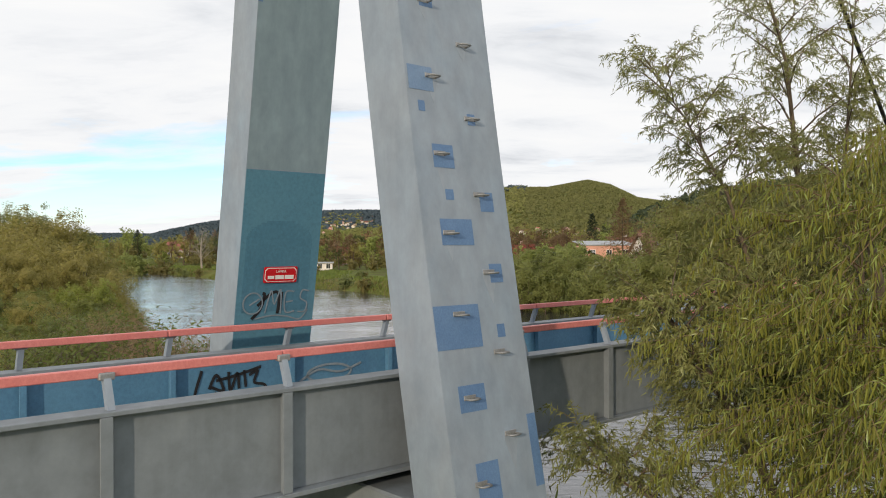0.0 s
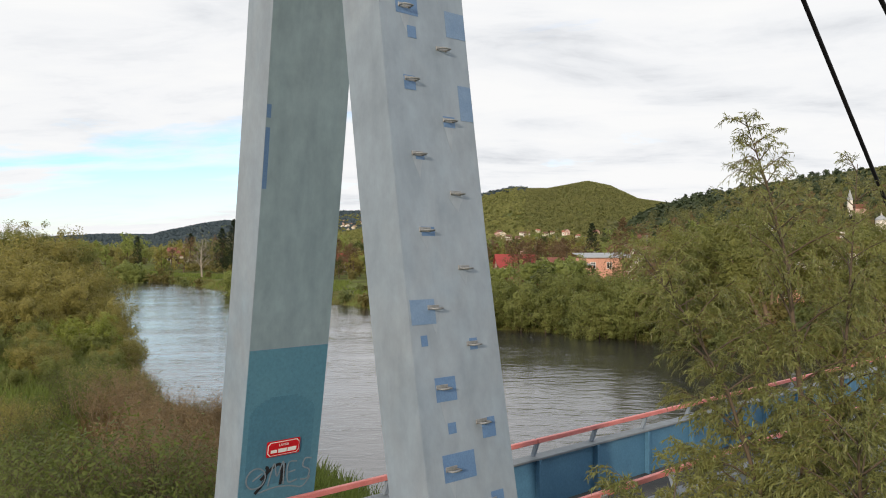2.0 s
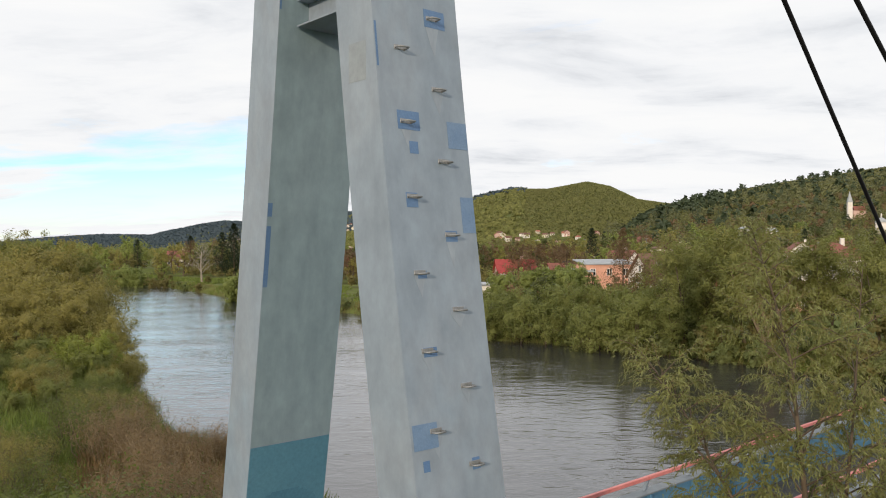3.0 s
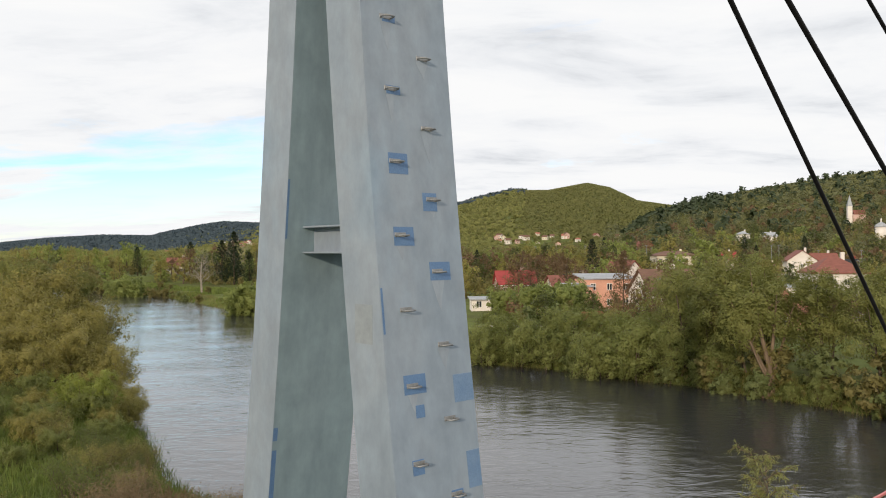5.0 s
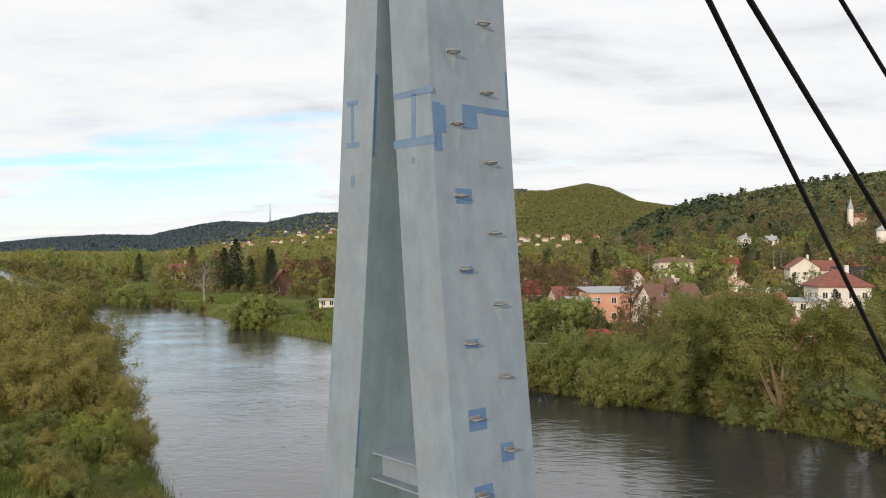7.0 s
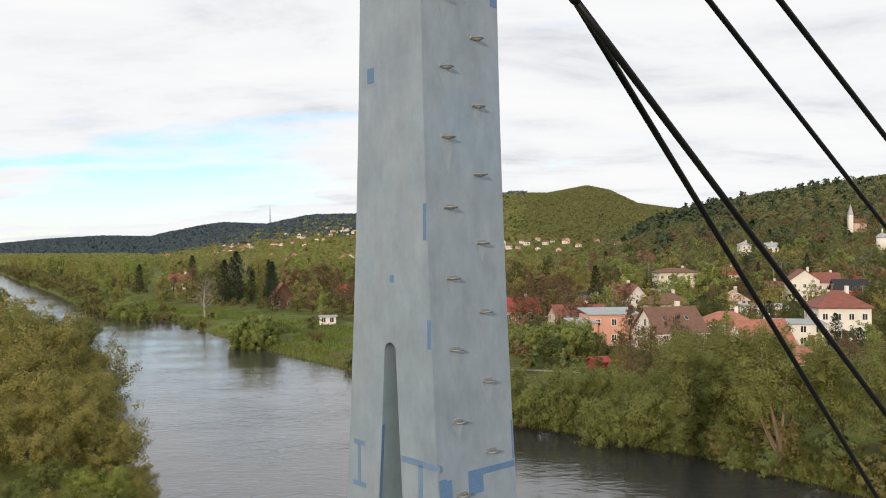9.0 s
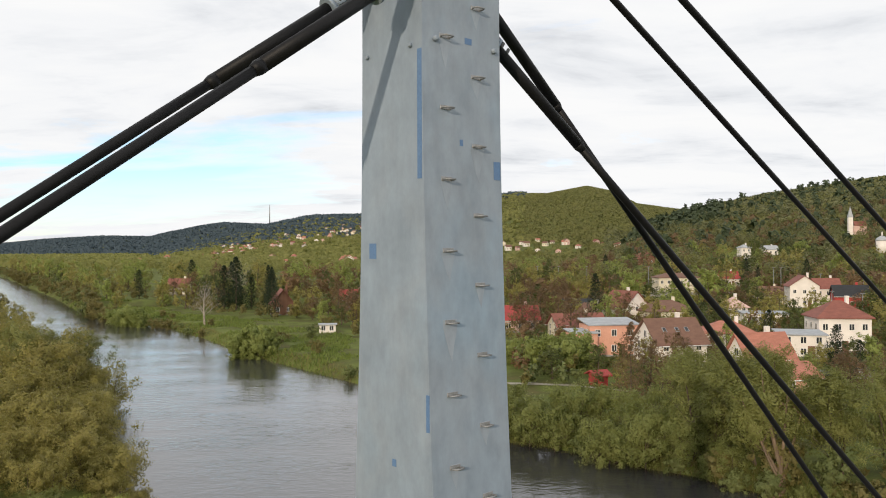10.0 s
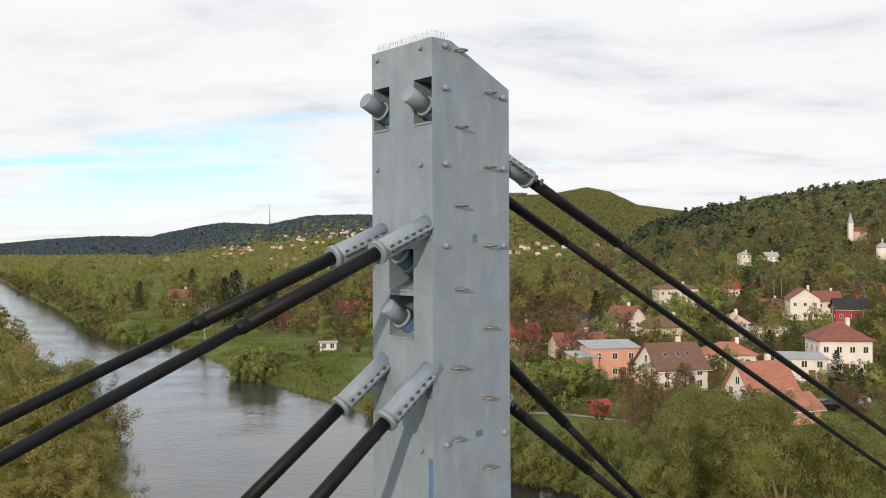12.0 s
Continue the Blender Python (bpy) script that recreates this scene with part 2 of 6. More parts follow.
def box(bm, lo, hi, bevel=0.0, m=None, mat=0):
    """A box from corner to corner, edges rounded by bevel."""
    c = [(a + b) / 2 for a, b in zip(lo, hi)]
    s = [b - a for a, b in zip(lo, hi)]
    r = bmesh.ops.create_cube(bm, size=1.0, matrix=(m or Matrix()) @ Matrix.Translation(c) @ Matrix.Diagonal((*s, 1)))
    faces = {f for v in r["verts"] for f in v.link_faces}
    for f in faces:
        f.material_index = mat
    if bevel:
        edges = list({e for v in r["verts"] for e in v.link_edges})
        bmesh.ops.bevel(bm, geom=edges, offset=bevel, segments=1, affect="EDGES", material=-1)


def tube(bm, points, radii, sides=8, mat=0, caps=True):
    """A tapered tube along points."""
    rings = []
    side = None
    for i, p in enumerate(points):
        p = Vector(p)
        d = (Vector(points[min(i + 1, len(points) - 1)]) - Vector(points[max(i - 1, 0)])).normalized()
        if side is None:
            side = d.orthogonal().normalized()
        side = (side - d * side.dot(d)).normalized()
        up = d.cross(side)
        r = radii[i] if isinstance(radii, (list, tuple)) else radii
        rings.append([bm.verts.new(p + (side * math.cos(a) + up * math.sin(a)) * r) for a in [2 * math.pi * k / sides for k in range(sides)]])
    for a, b in zip(rings, rings[1:]):
        for k in range(sides):
            f = bm.faces.new((a[k], a[(k + 1) % sides], b[(k + 1) % sides], b[k]))
            f.material_index = mat
            f.smooth = True
    if caps:
        for ring in (rings[0], rings[-1]):
            f = bm.faces.new(ring)
            f.material_index = mat


# ---- the pylon: local x across the bridge (towards the camera's side), local y along it, z up ----
PYLON = pose(-0.9813, 8.186, 0, 0, 0, -48.22)
HALF, WALL = 0.506, 0.531            # half width along the bridge, thickness of a leg
SLOT = 16.02                         # where the two legs join


def outer(z):
    """Half width of the pylon across the bridge at a height: the legs flare like a parabola."""
    t = 20.75 - z
    s = 0.5 * (t + math.sqrt(t * t + 0.09))
    return 0.455 + 0.0064 * s + 0.0057 * s * s


def inner(z):
    g = max(outer(z) - WALL, 0.0)
    if z > SLOT:
        return 0.0
    if z > SLOT - 0.1:
        r = 0.09
        return min(g, r * math.sqrt(max(0.0, 1 - ((z - (SLOT - 0.1)) / 0.1) ** 2)))
    return g


def leg_mesh(sign, z0, z1):
    bm = bmesh.new()
    zs = sorted({z0 + (z1 - z0) * k / 44 for k in range(45)} | {SLOT - 0.1 + 0.1 * k / 6 for k in range(7)} | {6.72})
    c = 0.0006
    prev = None
    for z in zs:
        o, i = outer(z), inner(z)
        ring = [(i, -HALF), (o - c, -HALF), (o, -HALF + c), (o, HALF - c), (o - c, HALF), (i, HALF)]
        vs = [bm.verts.new((sign * x, y, z)) for x, y in ring]
        if prev:
            for k in range(6):
                try:
                    bm.faces.new((prev[k], prev[(k + 1) % 6], vs[(k + 1) % 6], vs[k]))
                except ValueError:
                    pass
        prev = vs
    return bm


BASE_Z, HEAD_Z = 0.6, 20.9
pylon = thing("bridge_pylon", "tall A-shaped pylon of grey-blue painted steel with blue patches", "pylon", PYLON)
for sign in (1, -1):
    leg = part("leg", leg_mesh(sign, BASE_Z, HEAD_Z), STEEL, pylon)

# head: a box with slanted top, and recesses in the face that looks along the bridge
head = bmesh.new()
T1 = 0.455
TOP = 24.36
holes = [(-0.42, -0.175, 23.58, 24.0), (0.195, 0.452, 23.58, 24.0), (-0.185, 0.18, 22.03, 22.42), (-0.185, 0.18, 21.58, 21.98)]
xs = sorted({-T1, T1} | {v for h in holes for v in h[:2]})
zs = sorted({HEAD_Z, TOP} | {v for h in holes for v in h[2:]})


def quad(bm, pts):
    return bm.faces.new([bm.verts.new(p) for p in pts])


for xa, xb in zip(xs, xs[1:]):
    for za, zb in zip(zs, zs[1:]):
        mx, mz = (xa + xb) / 2, (za + zb) / 2
        if not any(h[0] < mx < h[1] and h[2] < mz < h[3] for h in holes):
            quad(head, [(xa, -HALF, za), (xb, -HALF, za), (xb, -HALF, zb), (xa, -HALF, zb)])
for x in (-T1, T1):
    f = quad(head, [(x, -HALF, HEAD_Z), (x, HALF, HEAD_Z), (x, HALF, 24.0), (x, -0.27, TOP), (x, -HALF, TOP)])
quad(head, [(-T1, -HALF, TOP), (T1, -HALF, TOP), (T1, -0.27, TOP), (-T1, -0.27, TOP)])
quad(head, [(-T1, -0.27, TOP), (T1, -0.27, TOP), (T1, HALF, 24.0), (-T1, HALF, 24.0)])
quad(head, [(-T1, HALF, HEAD_Z), (T1, HALF, HEAD_Z), (T1, HALF, 24.0), (-T1, HALF, 24.0)])
bmesh.ops.remove_doubles(head, verts=head.verts, dist=0.0005)
head_ob = part("head", head, STEEL, pylon)
for x0, x1, z0, z1 in holes:
    bm = bmesh.new()
    d = 0.42
    e = 0.004
    y0, y1 = -HALF + e, -HALF + d
    # sloping floor, sides, back and roof of the recess
    quad(bm, [(x0, y0, z0), (x1, y0, z0), (x1, y1, z0 + 0.18), (x0, y1, z0 + 0.18)])
    quad(bm, [(x0, y0, z0), (x0, y1, z0 + 0.18), (x0, y1, z1), (x0, y0, z1)])
    quad(bm, [(x1, y0, z0), (x1, y1, z0 + 0.18), (x1, y1, z1), (x1, y0, z1)])
    quad(bm, [(x0, y1, z0 + 0.18), (x1, y1, z0 + 0.18), (x1, y1, z1), (x0, y1, z1)])
    quad(bm, [(x0, y0, z1), (x1, y0, z1), (x1, y1, z1), (x0, y1, z1)])
    bmesh.ops.remove_doubles(bm, verts=bm.verts, dist=0.0005)
    rec = part("recess", bm, RECESS_SHADE, pylon, "dark open recess for a stay anchor")
    sill = bmesh.new()
    box(sill, (x0 + 0.01, -HALF - 0.012, z0 - 0.012), (x1 - 0.01, -HALF + 0.05, z0 + 0.008), 0.003)
    part("sill", sill, STEEL, rec)

# cross brace between the legs
bm = bmesh.new()
zb0, zb1 = 11.15, 11.43
xi = inner(11.3)
box(bm, (-xi + 0.002, -0.30, zb0), (xi - 0.002, 0.30, zb0 + 0.018), 0.003)
box(bm, (-xi + 0.002, -0.30, zb1 - 0.018), (xi - 0.002, 0.30, zb1), 0.003)
box(bm, (-xi + 0.002, -0.16, zb0 + 0.01), (xi - 0.002, 0.16, zb1 - 0.01))
part("cross_brace", bm, STEEL, pylon, "short welded box brace with wide flanges")

# climbing irons: bent bars on the outer face, alternating between two columns
ir = bmesh.new()
R = 0.009
pts = [(0.0, -0.05, 0), (0.048, -0.058, 0.003), (0.075, -0.048, 0.004), (0.08, 0.0, 0.004), (0.075, 0.048, 0.004), (0.048, 0.058, 0.003), (0.0, 0.05, 0)]
tube(ir, pts, R, 6)
box(ir, (0.0, -0.065, -0.012), (0.01, 0.065, 0.03), 0.002)
iron = None
lean = lambda z: math.degrees(math.atan((outer(z + 0.2) - outer(z - 0.2)) / 0.4))
heights = [(5.85 - 2.5412 + k / 3.0, -0.227 if k % 2 == 0 else 0.179) for k in range(-2, 55)]
heights += [(5.85 + z, u) for z, u in [(15.807, 0.205), (15.451, -0.175), (16.189, -0.172), (16.598, 0.21), (16.975, -0.17), (17.362, 0.214), (17.715, -0.165), (18.082, 0.216), (18.43, -0.172)]]
for z, u in heights:
    m = pose(outer(z) - 0.004, u, z)
    iron = part("climbing_iron", ir, ZINC, pylon, "bent galvanised climbing iron") if iron is None else share(iron, pylon, m)
    iron.matrix_basis = m

# round bolt heads
bo = bmesh.new()
tube(bo, [(0, 0, 0), (0.03, 0, 0), (0.045, 0, 0)], [0.028, 0.028, 0.016], 10)
bolt = None
for z in (18.45, 18.06, 17.36, 16.6, 14.76):
    for u in (-0.352, 0.41):
        if z > 18.2 and u > 0:
            continue
        m = pose(T1 - 0.003, u, z + 5.85)
        bolt = part("bolt_head", bo, STEEL, pylon) if bolt is None else share(bolt, pylon, m)
        bolt.matrix_basis = m
for n in (-0.36, 0.30):
    for z in (24.28, 23.2, 20.55):
        share(bolt, pylon, pose(n, -HALF + 0.003, z, 0, 0, -90) @ Matrix.Scale(0.8, 4))


# stays: head end and deck end in the pylon's own axes, with sleeve and step in the sheath
CLAMP = []


def stay(a, b, sleeve=0.62, cap=True):
    """a: anchor in the pylon's head, b: deck anchor."""
    a, b = Vector(a), Vector(b)
    d = (b - a).normalized()
    s = thing("stay_cable", "thick black sheathed stay cable from pylon head to deck edge", "cable", PYLON, "stay cables")
    start = a
    bm = bmesh.new()
    step = 2.05
    tube(bm, [start + d * 0.3, start + d * step], 0.062, 14)
    part("thick_sheath", bm, BLACK, s)
    bm = bmesh.new()
    n = 24
    full = (b - start).length
    pts = []
    for k in range(n + 1):
        f = k / n
        pts.append(start + d * (step + (full - step) * f))
    tube(bm, pts, 0.047, 12)
    part("sheath", bm, BLACK, s)
    bm = bmesh.new()
    tube(bm, [start + d * (step - 0.05), start + d * (step - 0.005), start + d * (step + 0.05)], [0.0628, 0.0632, 0.0485], 14)
    part("sheath_collar", bm, BLACK, s, "stepped black collar on the sheath")
    # steel sleeve with flanges
    sl = bmesh.new()
    tube(sl, [start - d * 0.12, start + d * sleeve], 0.098, 18)
    sleeve_ob = part("anchor_sleeve", sl, STEEL, pylon, "split steel sleeve clamped over the stay end")
    fl = bmesh.new()
    tube(fl, [start + d * (sleeve - 0.035), start + d * (sleeve + 0.01)], 0.108, 20)
    part("end_flange", fl, STEEL, sleeve_ob)
    side = d.cross(Vector((1, 0, 0))).normalized()
    ac = d.cross(side).normalized()
    st = bmesh.new()
    for sg in (1, -1):
        fr = Matrix((ac, side, d)).transposed().to_4x4()
        m = Matrix.Translation(start) @ fr
        box(st, (sg * 0.095 if sg > 0 else -0.128, -0.012, 0.02), (0.128 if sg > 0 else -0.095, 0.012, sleeve - 0.05), 0.002, m)
    part("clamp_strip", st, STEEL, sleeve_ob)
    m = Matrix.Translation(start) @ Matrix((ac, side, d)).transposed().to_4x4()
    for sg in (1, -1):
        for k in range(6):
            at = m @ Matrix.Translation((sg * 0.112, 0, 0.07 + k * 0.09))
            if CLAMP:
                share(CLAMP[0], sleeve_ob, at)
            else:
                bs = bmesh.new()
                box(bs, (-0.012, -0.034, -0.016), (0.012, 0.034, 0.016), 0.003)
                CLAMP.append(part("clamp_bolt", bs, BOLT, sleeve_ob))
                CLAMP[0].matrix_basis = at
    # deck end fork
    fk = bmesh.new()
    tube(fk, [b - d * 1.2, b - d * 0.1], 0.085, 12)
    part("lower_socket", fk, ZINC, s)
    if cap:
        # the other end of the anchor shows in the recess on the far side of the head
        e = a - d * ((HALF + a.y) / d.y)
        cp = bmesh.new()
        tube(cp, [e + d * 0.35, e + d * 0.05, e + d * 0.03], [0.088, 0.088, 0.082], 18)
        nut = part("anchor_nut", cp, PATCH, pylon, "blue-primed anchor nut")
        cc = bmesh.new()
        tube(cc, [e + d * 0.02, e - d * 0.185, e - d * 0.195], [0.082, 0.08, 0.073], 18)
        part("end_cap", cc, STEEL, nut, "grey steel end cap")
        rg = bmesh.new()
        tube(rg, [e + d * 0.05, e + d * 0.02], 0.098, 20)
        part("cap_flange", rg, STEEL_RUN, nut, "pale bolted cap flange")
        seat = bmesh.new()
        tube(seat, [e + d * 0.2, e + d * 0.16], 0.1, 20)
        part("bearing_plate", seat, STEEL, nut)
    return s


stay((0.35, 0.5, 23.313), (1.34, 43.17, 4.55), 0.42)
stay((-0.36, 0.5, 23.345), (-1.34, 43.0, 4.55), 0.42)
stay((0.042, 0.5, 21.045), (1.352, 23.31, 4.55), 0.42)
stay((-0.09, 0.5, 21.60), (-1.14, 22.41, 4.55), 0.42)
stay((0.35, -0.5, 22.63), (1.21, -43.2, 4.55), cap=False)
stay((-0.30, -0.5, 22.58), (-1.22, -45.1, 4.55), cap=False)
stay((0.37, -0.5, 21.272), (1.235, -23.68, 4.55), cap=False)
stay((-0.296, -0.5, 21.296), (-1.22, -23.5, 4.55), cap=False)


# paint patches: thin coats standing a hair proud
def coat(name, mat, rows, place, proud=0.003):
    for u0, u1, z0, z1 in rows:
        bm = bmesh.new()
        k = max(1, int((z1 - z0) / 0.25))
        rows_v = []
        for i in range(k + 1):
            z = z0 + (z1 - z0) * i / k
            rows_v.append([bm.verts.new(place(u, z, p)) for u, p in ((u0, proud), (u1, proud), (u1, -0.002), (u0, -0.002))])
        for a, b in zip(rows_v, rows_v[1:]):
            for j in range(4):
                bm.faces.new((a[j], a[(j + 1) % 4], b[(j + 1) % 4], b[j]))
        bm.faces.new(rows_v[0])
        bm.faces.new(rows_v[-1][::-1])
        part(name, bm, mat, pylon)


on_outer = lambda u, z, p: (outer(z) + p, max(-HALF + 0.006, min(HALF - 0.006, u)), z)
on_front = lambda n, z, p: (n, -HALF - p, z)
on_far_inner = lambda u, z, p: (-(inner(z)) + p, max(-HALF + 0.004, min(HALF - 0.004, u)), z)
coat("paint_patch", PATCH, [
    (-0.50, 0.0, 5.04, 5.39), (-0.34, -0.05, 4.54, 4.75), (-0.26, -0.01, 3.8, 4.14), (-0.31, 0.05, 5.88, 6.10), (-0.30, -0.07, 6.53, 6.73),
    (0.18, 0.34, 6.17, 6.34), (0.19, 0.34, 5.56, 5.72), (0.19, 0.28, 5.10, 5.21), (0.40, 0.50, 3.85, 4.44)], on_outer)
coat("paint_patch", PATCH, [
    (-0.21, -0.12, 6.26, 6.35), (0.15, 0.24, 6.93, 7.03), (-0.40, -0.33, 7.0, 7.09), (-0.32, -0.07, 9.91, 10.08),
    (-0.21, -0.11, 9.70, 9.81), (-0.30, -0.17, 9.22, 9.35), (-0.25, -0.15, 8.60, 8.67)], on_outer)
coat("paint_patch", PATCH, [
    (-0.27, -0.12, 7.93, 8.01), (0.12, 0.26, 8.92, 9.02), (0.09, 0.34, 10.9, 11.07), (-0.30, -0.07, 11.22, 11.39), (0.07, 0.24, 11.54, 11.71),
    (-0.30, -0.08, 11.87, 12.06), (-0.27, -0.11, 12.60, 12.68), (-0.27, -0.07, 13.91, 14.05), (-0.27, -0.12, 13.27, 13.34), (-0.495, -0.40, 14.38, 14.82)], on_outer)
coat("paint_patch", PATCH, [
    (-0.13, 0.495, 14.78, 14.84), (-0.13, 0.06, 14.62, 14.78), (0.475, 0.495, 14.86, 15.23), (0.40, 0.49, 19.34, 19.52), (0.0, 0.06, 22.48, 22.56),
    (0.03, 0.12, 20.62, 20.68), (-0.05, -0.01, 19.64, 19.70), (-0.495, -0.475, 10.45, 10.85), (-0.40, -0.34, 14.55, 14.80)], on_outer)
coat("paint_strip", PATCH, [
    (0.39, 0.452, 19.31, 20.5), (0.50, 0.545, 17.0, 17.34), (0.555, 0.60, 16.0, 16.27), (-0.35, -0.24, 18.57, 18.72), (0.0, 0.06, 16.6, 16.67), (0.36, 0.44, 21.05, 21.32)], on_front)
# a welded joint band with touch-up paint round it
coat("paint_strip", PATCH_PALE, [
    (0.17, 0.72, 14.90, 14.96), (0.16, 0.74, 14.44, 14.52), (0.42, 0.48, 14.5, 14.92), (-0.60, -0.42, 14.94, 14.99), (-0.62, -0.40, 14.52, 14.57), (-0.535, -0.49, 14.55, 14.96), (0.42, 0.46, 14.28, 14.34), (-0.54, -0.48, 14.12, 14.24)], on_front)
coat("paint_patch", PATCH_PALE, [(-0.48, -0.21, 7.18, 7.39), (0.26, 0.50, 9.78, 10.03), (0.34, 0.50, 9.0, 9.33)], on_outer)
coat("paint_strip", PATCH, [(-0.50, -0.47, 14.4, 15.2), (-0.502, -0.45, 8.46, 9.10), (-0.502, -0.45, 9.20, 9.34), (-0.502, -0.48, 11.3, 11.9)], on_far_inner)
# thin sheet, slightly more teal than STEEL, over the far leg's inner face
coat("inner_coat", INNER_TEAL, [(-0.502, 0.502, 6.73, 15.7)], on_far_inner, 0.0016)
coat("teal_coat", TEAL, [(-0.502, 0.502, 2.2, 6.72)], on_far_inner, 0.004)
coat("dark_coat", TEAL_OLD, [(-0.44, 0.40, 5.15, 5.93)] + [(-0.02 - 0.42 * math.sqrt(1 - (k / 10) ** 2), -0.02 + 0.42 * math.sqrt(1 - (k / 10) ** 2), 5.93 + 0.024 * k, 5.93 + 0.024 * (k + 1)) for k in range(10)], on_far_inner, 0.007)
coat("old_coat", STEEL_WARM, [(0.72, 0.98, 10.35, 10.7)], on_front, 0.0018)


# washed-out runs below the climbing irons
run_rng = random.Random(12)
for z, u in heights:
    if z < 4 or run_rng.random() < 0.25:
        continue
    w, drop = run_rng.uniform(0.05, 0.085), run_rng.uniform(0.14, 0.36)
    bm = bmesh.new()
    rim = [(u - w, z + 0.035), (u + w, z + 0.035), (u + w * 1.1, z - 0.03), (u + w * 0.5, z - drop * 0.6), (u + w * 0.15, z - drop), (u - w * 0.35, z - drop * 0.7), (u - w * 1.05, z - 0.04)]
    top = [bm.verts.new(on_outer(a, b, 0.0016)) for a, b in rim]
    low = [bm.verts.new(on_outer(a, b, -0.002)) for a, b in rim]
    bm.faces.new(top)
    bm.faces.new(low[::-1])
    for i in range(len(rim)):
        j = (i + 1) % len(rim)
        bm.faces.new((top[i], low[i], low[j], top[j]))
    part("runoff_mark", bm, STEEL_RUN, pylon)


# ---- the ground: one sheet to the horizon, with the river bed and the hills ----
def curve_at(v, xs, ys):
    return float(np.interp(v, xs, ys))


BANK_Y = [-400, 0, 10, 15, 20, 26, 32, 38.5, 49.4, 57, 75, 85, 110, 136, 190, 214, 320, 575, 1200]
NEAR_X = [420, 22, 8.5, 4.5, 1.5, -1.6, -6.6, -12.2, -17.5, -22, -31, -36, -52, -68, -98, -112, -184, -340, -760]
FAR_Y = [-400, 0, 40, 52.8, 57.4, 61, 66, 68.7, 75, 78.7, 108.5, 120, 140, 179, 205, 219, 317, 575, 1200]
FAR_X = [520, 120, 44, 27.7, 24.5, 21.8, 18, 14.5, 9, 2.9, -11.9, -19.8, -34.6, -57.9, -76, -95.8, -152.5, -313.6, -700]


def river_depth(x, y):
    """How far inside the river a place lies, in metres (outside: minus), roughly."""
    a = x - curve_at(y, BANK_Y, NEAR_X)
    b = curve_at(y, FAR_Y, FAR_X) - x
    return 0.75 * min(a, b), a < b


# skylines: distance of the crest and of its foot, then bearing (x/y) and height of the crest
RIDGES = [
    (4300, 2300, [-0.75, -0.60, -0.545, -0.49, -0.42, -0.36, -0.345, -0.30, -0.27, -0.21, -0.14, -0.05, 0.1], [48, 43, 50, 72, 88, 84, 100, 138, 156, 144, 138, 90, 30]),
    (3100, 700, [-0.36, -0.30, -0.25, -0.22, -0.16, -0.09, -0.02, 0.06, 0.12, 0.2], [0, 42, 83, 103, 138, 140, 140, 110, 80, 30]),
]
RIDGES += [
    (1900, 600, [-0.16, -0.08, 0.0, 0.05, 0.085, 0.13, 0.178, 0.205, 0.24, 0.27, 0.31, 0.36, 0.45, 0.6], [4, 52, 100, 127, 141, 141, 157, 147, 117, 109, 100, 92, 78, 68]),
    (1010, 250, [0.10, 0.16, 0.22, 0.27, 0.31, 0.35, 0.40, 0.46, 0.55, 0.66, 0.8], [0, 6, 30, 50, 62, 69, 79, 87, 99, 112, 120]),
]


def relief(x, y):
    """Height of the land at a place."""
    d = math.hypot(x, y)
    inside, near = river_depth(x, y)
    z = 1.2 + 1.5 * min(1, max(0, -inside - 2) / 22)
    if not near:
        z = 0.7 + 0.6 * min(1, max(0, -inside) / 5)
    if d > 60 and y > 0:
        s = x / y
        for crest, foot, bs, hs in RIDGES:
            f = (y - foot) / (crest - foot)
            if f > 0:
                f = min(f, 1 + (f - 1) * 0.2)
                up = f * f * (3 - 2 * f) if f < 1 else max(0.0, 1 - (f - 1) * 1.5)
                h = curve_at(s, bs, hs) - 3
                wob = 1 + 0.16 * noise.noise(Vector((x / crest * 9, y / crest * 9, 0.3))) * (1 - up)
                z = max(z, 3 + h * up * wob)
    if inside > -3:
        k = min(1, max(0, (inside + 3) / 4))
        z = z * (1 - k) + (-1.2) * k
    z += 0.12 * noise.noise(Vector((x / 3, y / 3, 0))) * (1 if d < 400 else 0)
    return z


ground_mat = material("meadow grass and earth", [(0.28, (0.13, 0.10, 0.045)), (0.42, (0.095, 0.10, 0.032)), (0.55, (0.12, 0.145, 0.036)), (0.70, (0.16, 0.178, 0.05))], scale=0.16, fine=2.2, rough=0.95, bump=0.6, spec=0.1, detail=9)


def sheet(name, bearings, rs, mat, label, height):
    vs, fs = [], []
    for r in rs:
        for b in bearings:
            x, y = r * math.sin(b), r * math.cos(b)
            vs.append((x, y, height(x, y)))
    nb = len(bearings)
    for i in range(len(rs) - 1):
        for k in range(nb - 1):
            a = i * nb + k
            fs.append((a, a + 1, a + nb + 1, a + nb))
    me = bpy.data.meshes.new(name)
    me.from_pydata(vs, [], fs)
    me.materials.append(mat)
    for p in me.polygons:
        p.use_smooth = True
    return tagged(new(name, me), label, name, kind="structure")


fine_b = [radians(-36 + 76 * k / 150) for k in range(151)]
rest_b = [radians(40 + 284 * k / 40) for k in range(1, 40)]
bearings = fine_b + rest_b + [fine_b[0] + 2 * math.pi]
rs = [2.0 * 1.026 ** k for k in range(int(math.log(4800 / 2.0) / math.log(1.026)) + 1)]
sheet("ground", bearings, [0.05] + rs + [4850], ground_mat, "grassy river banks rising to wooded hills", relief)

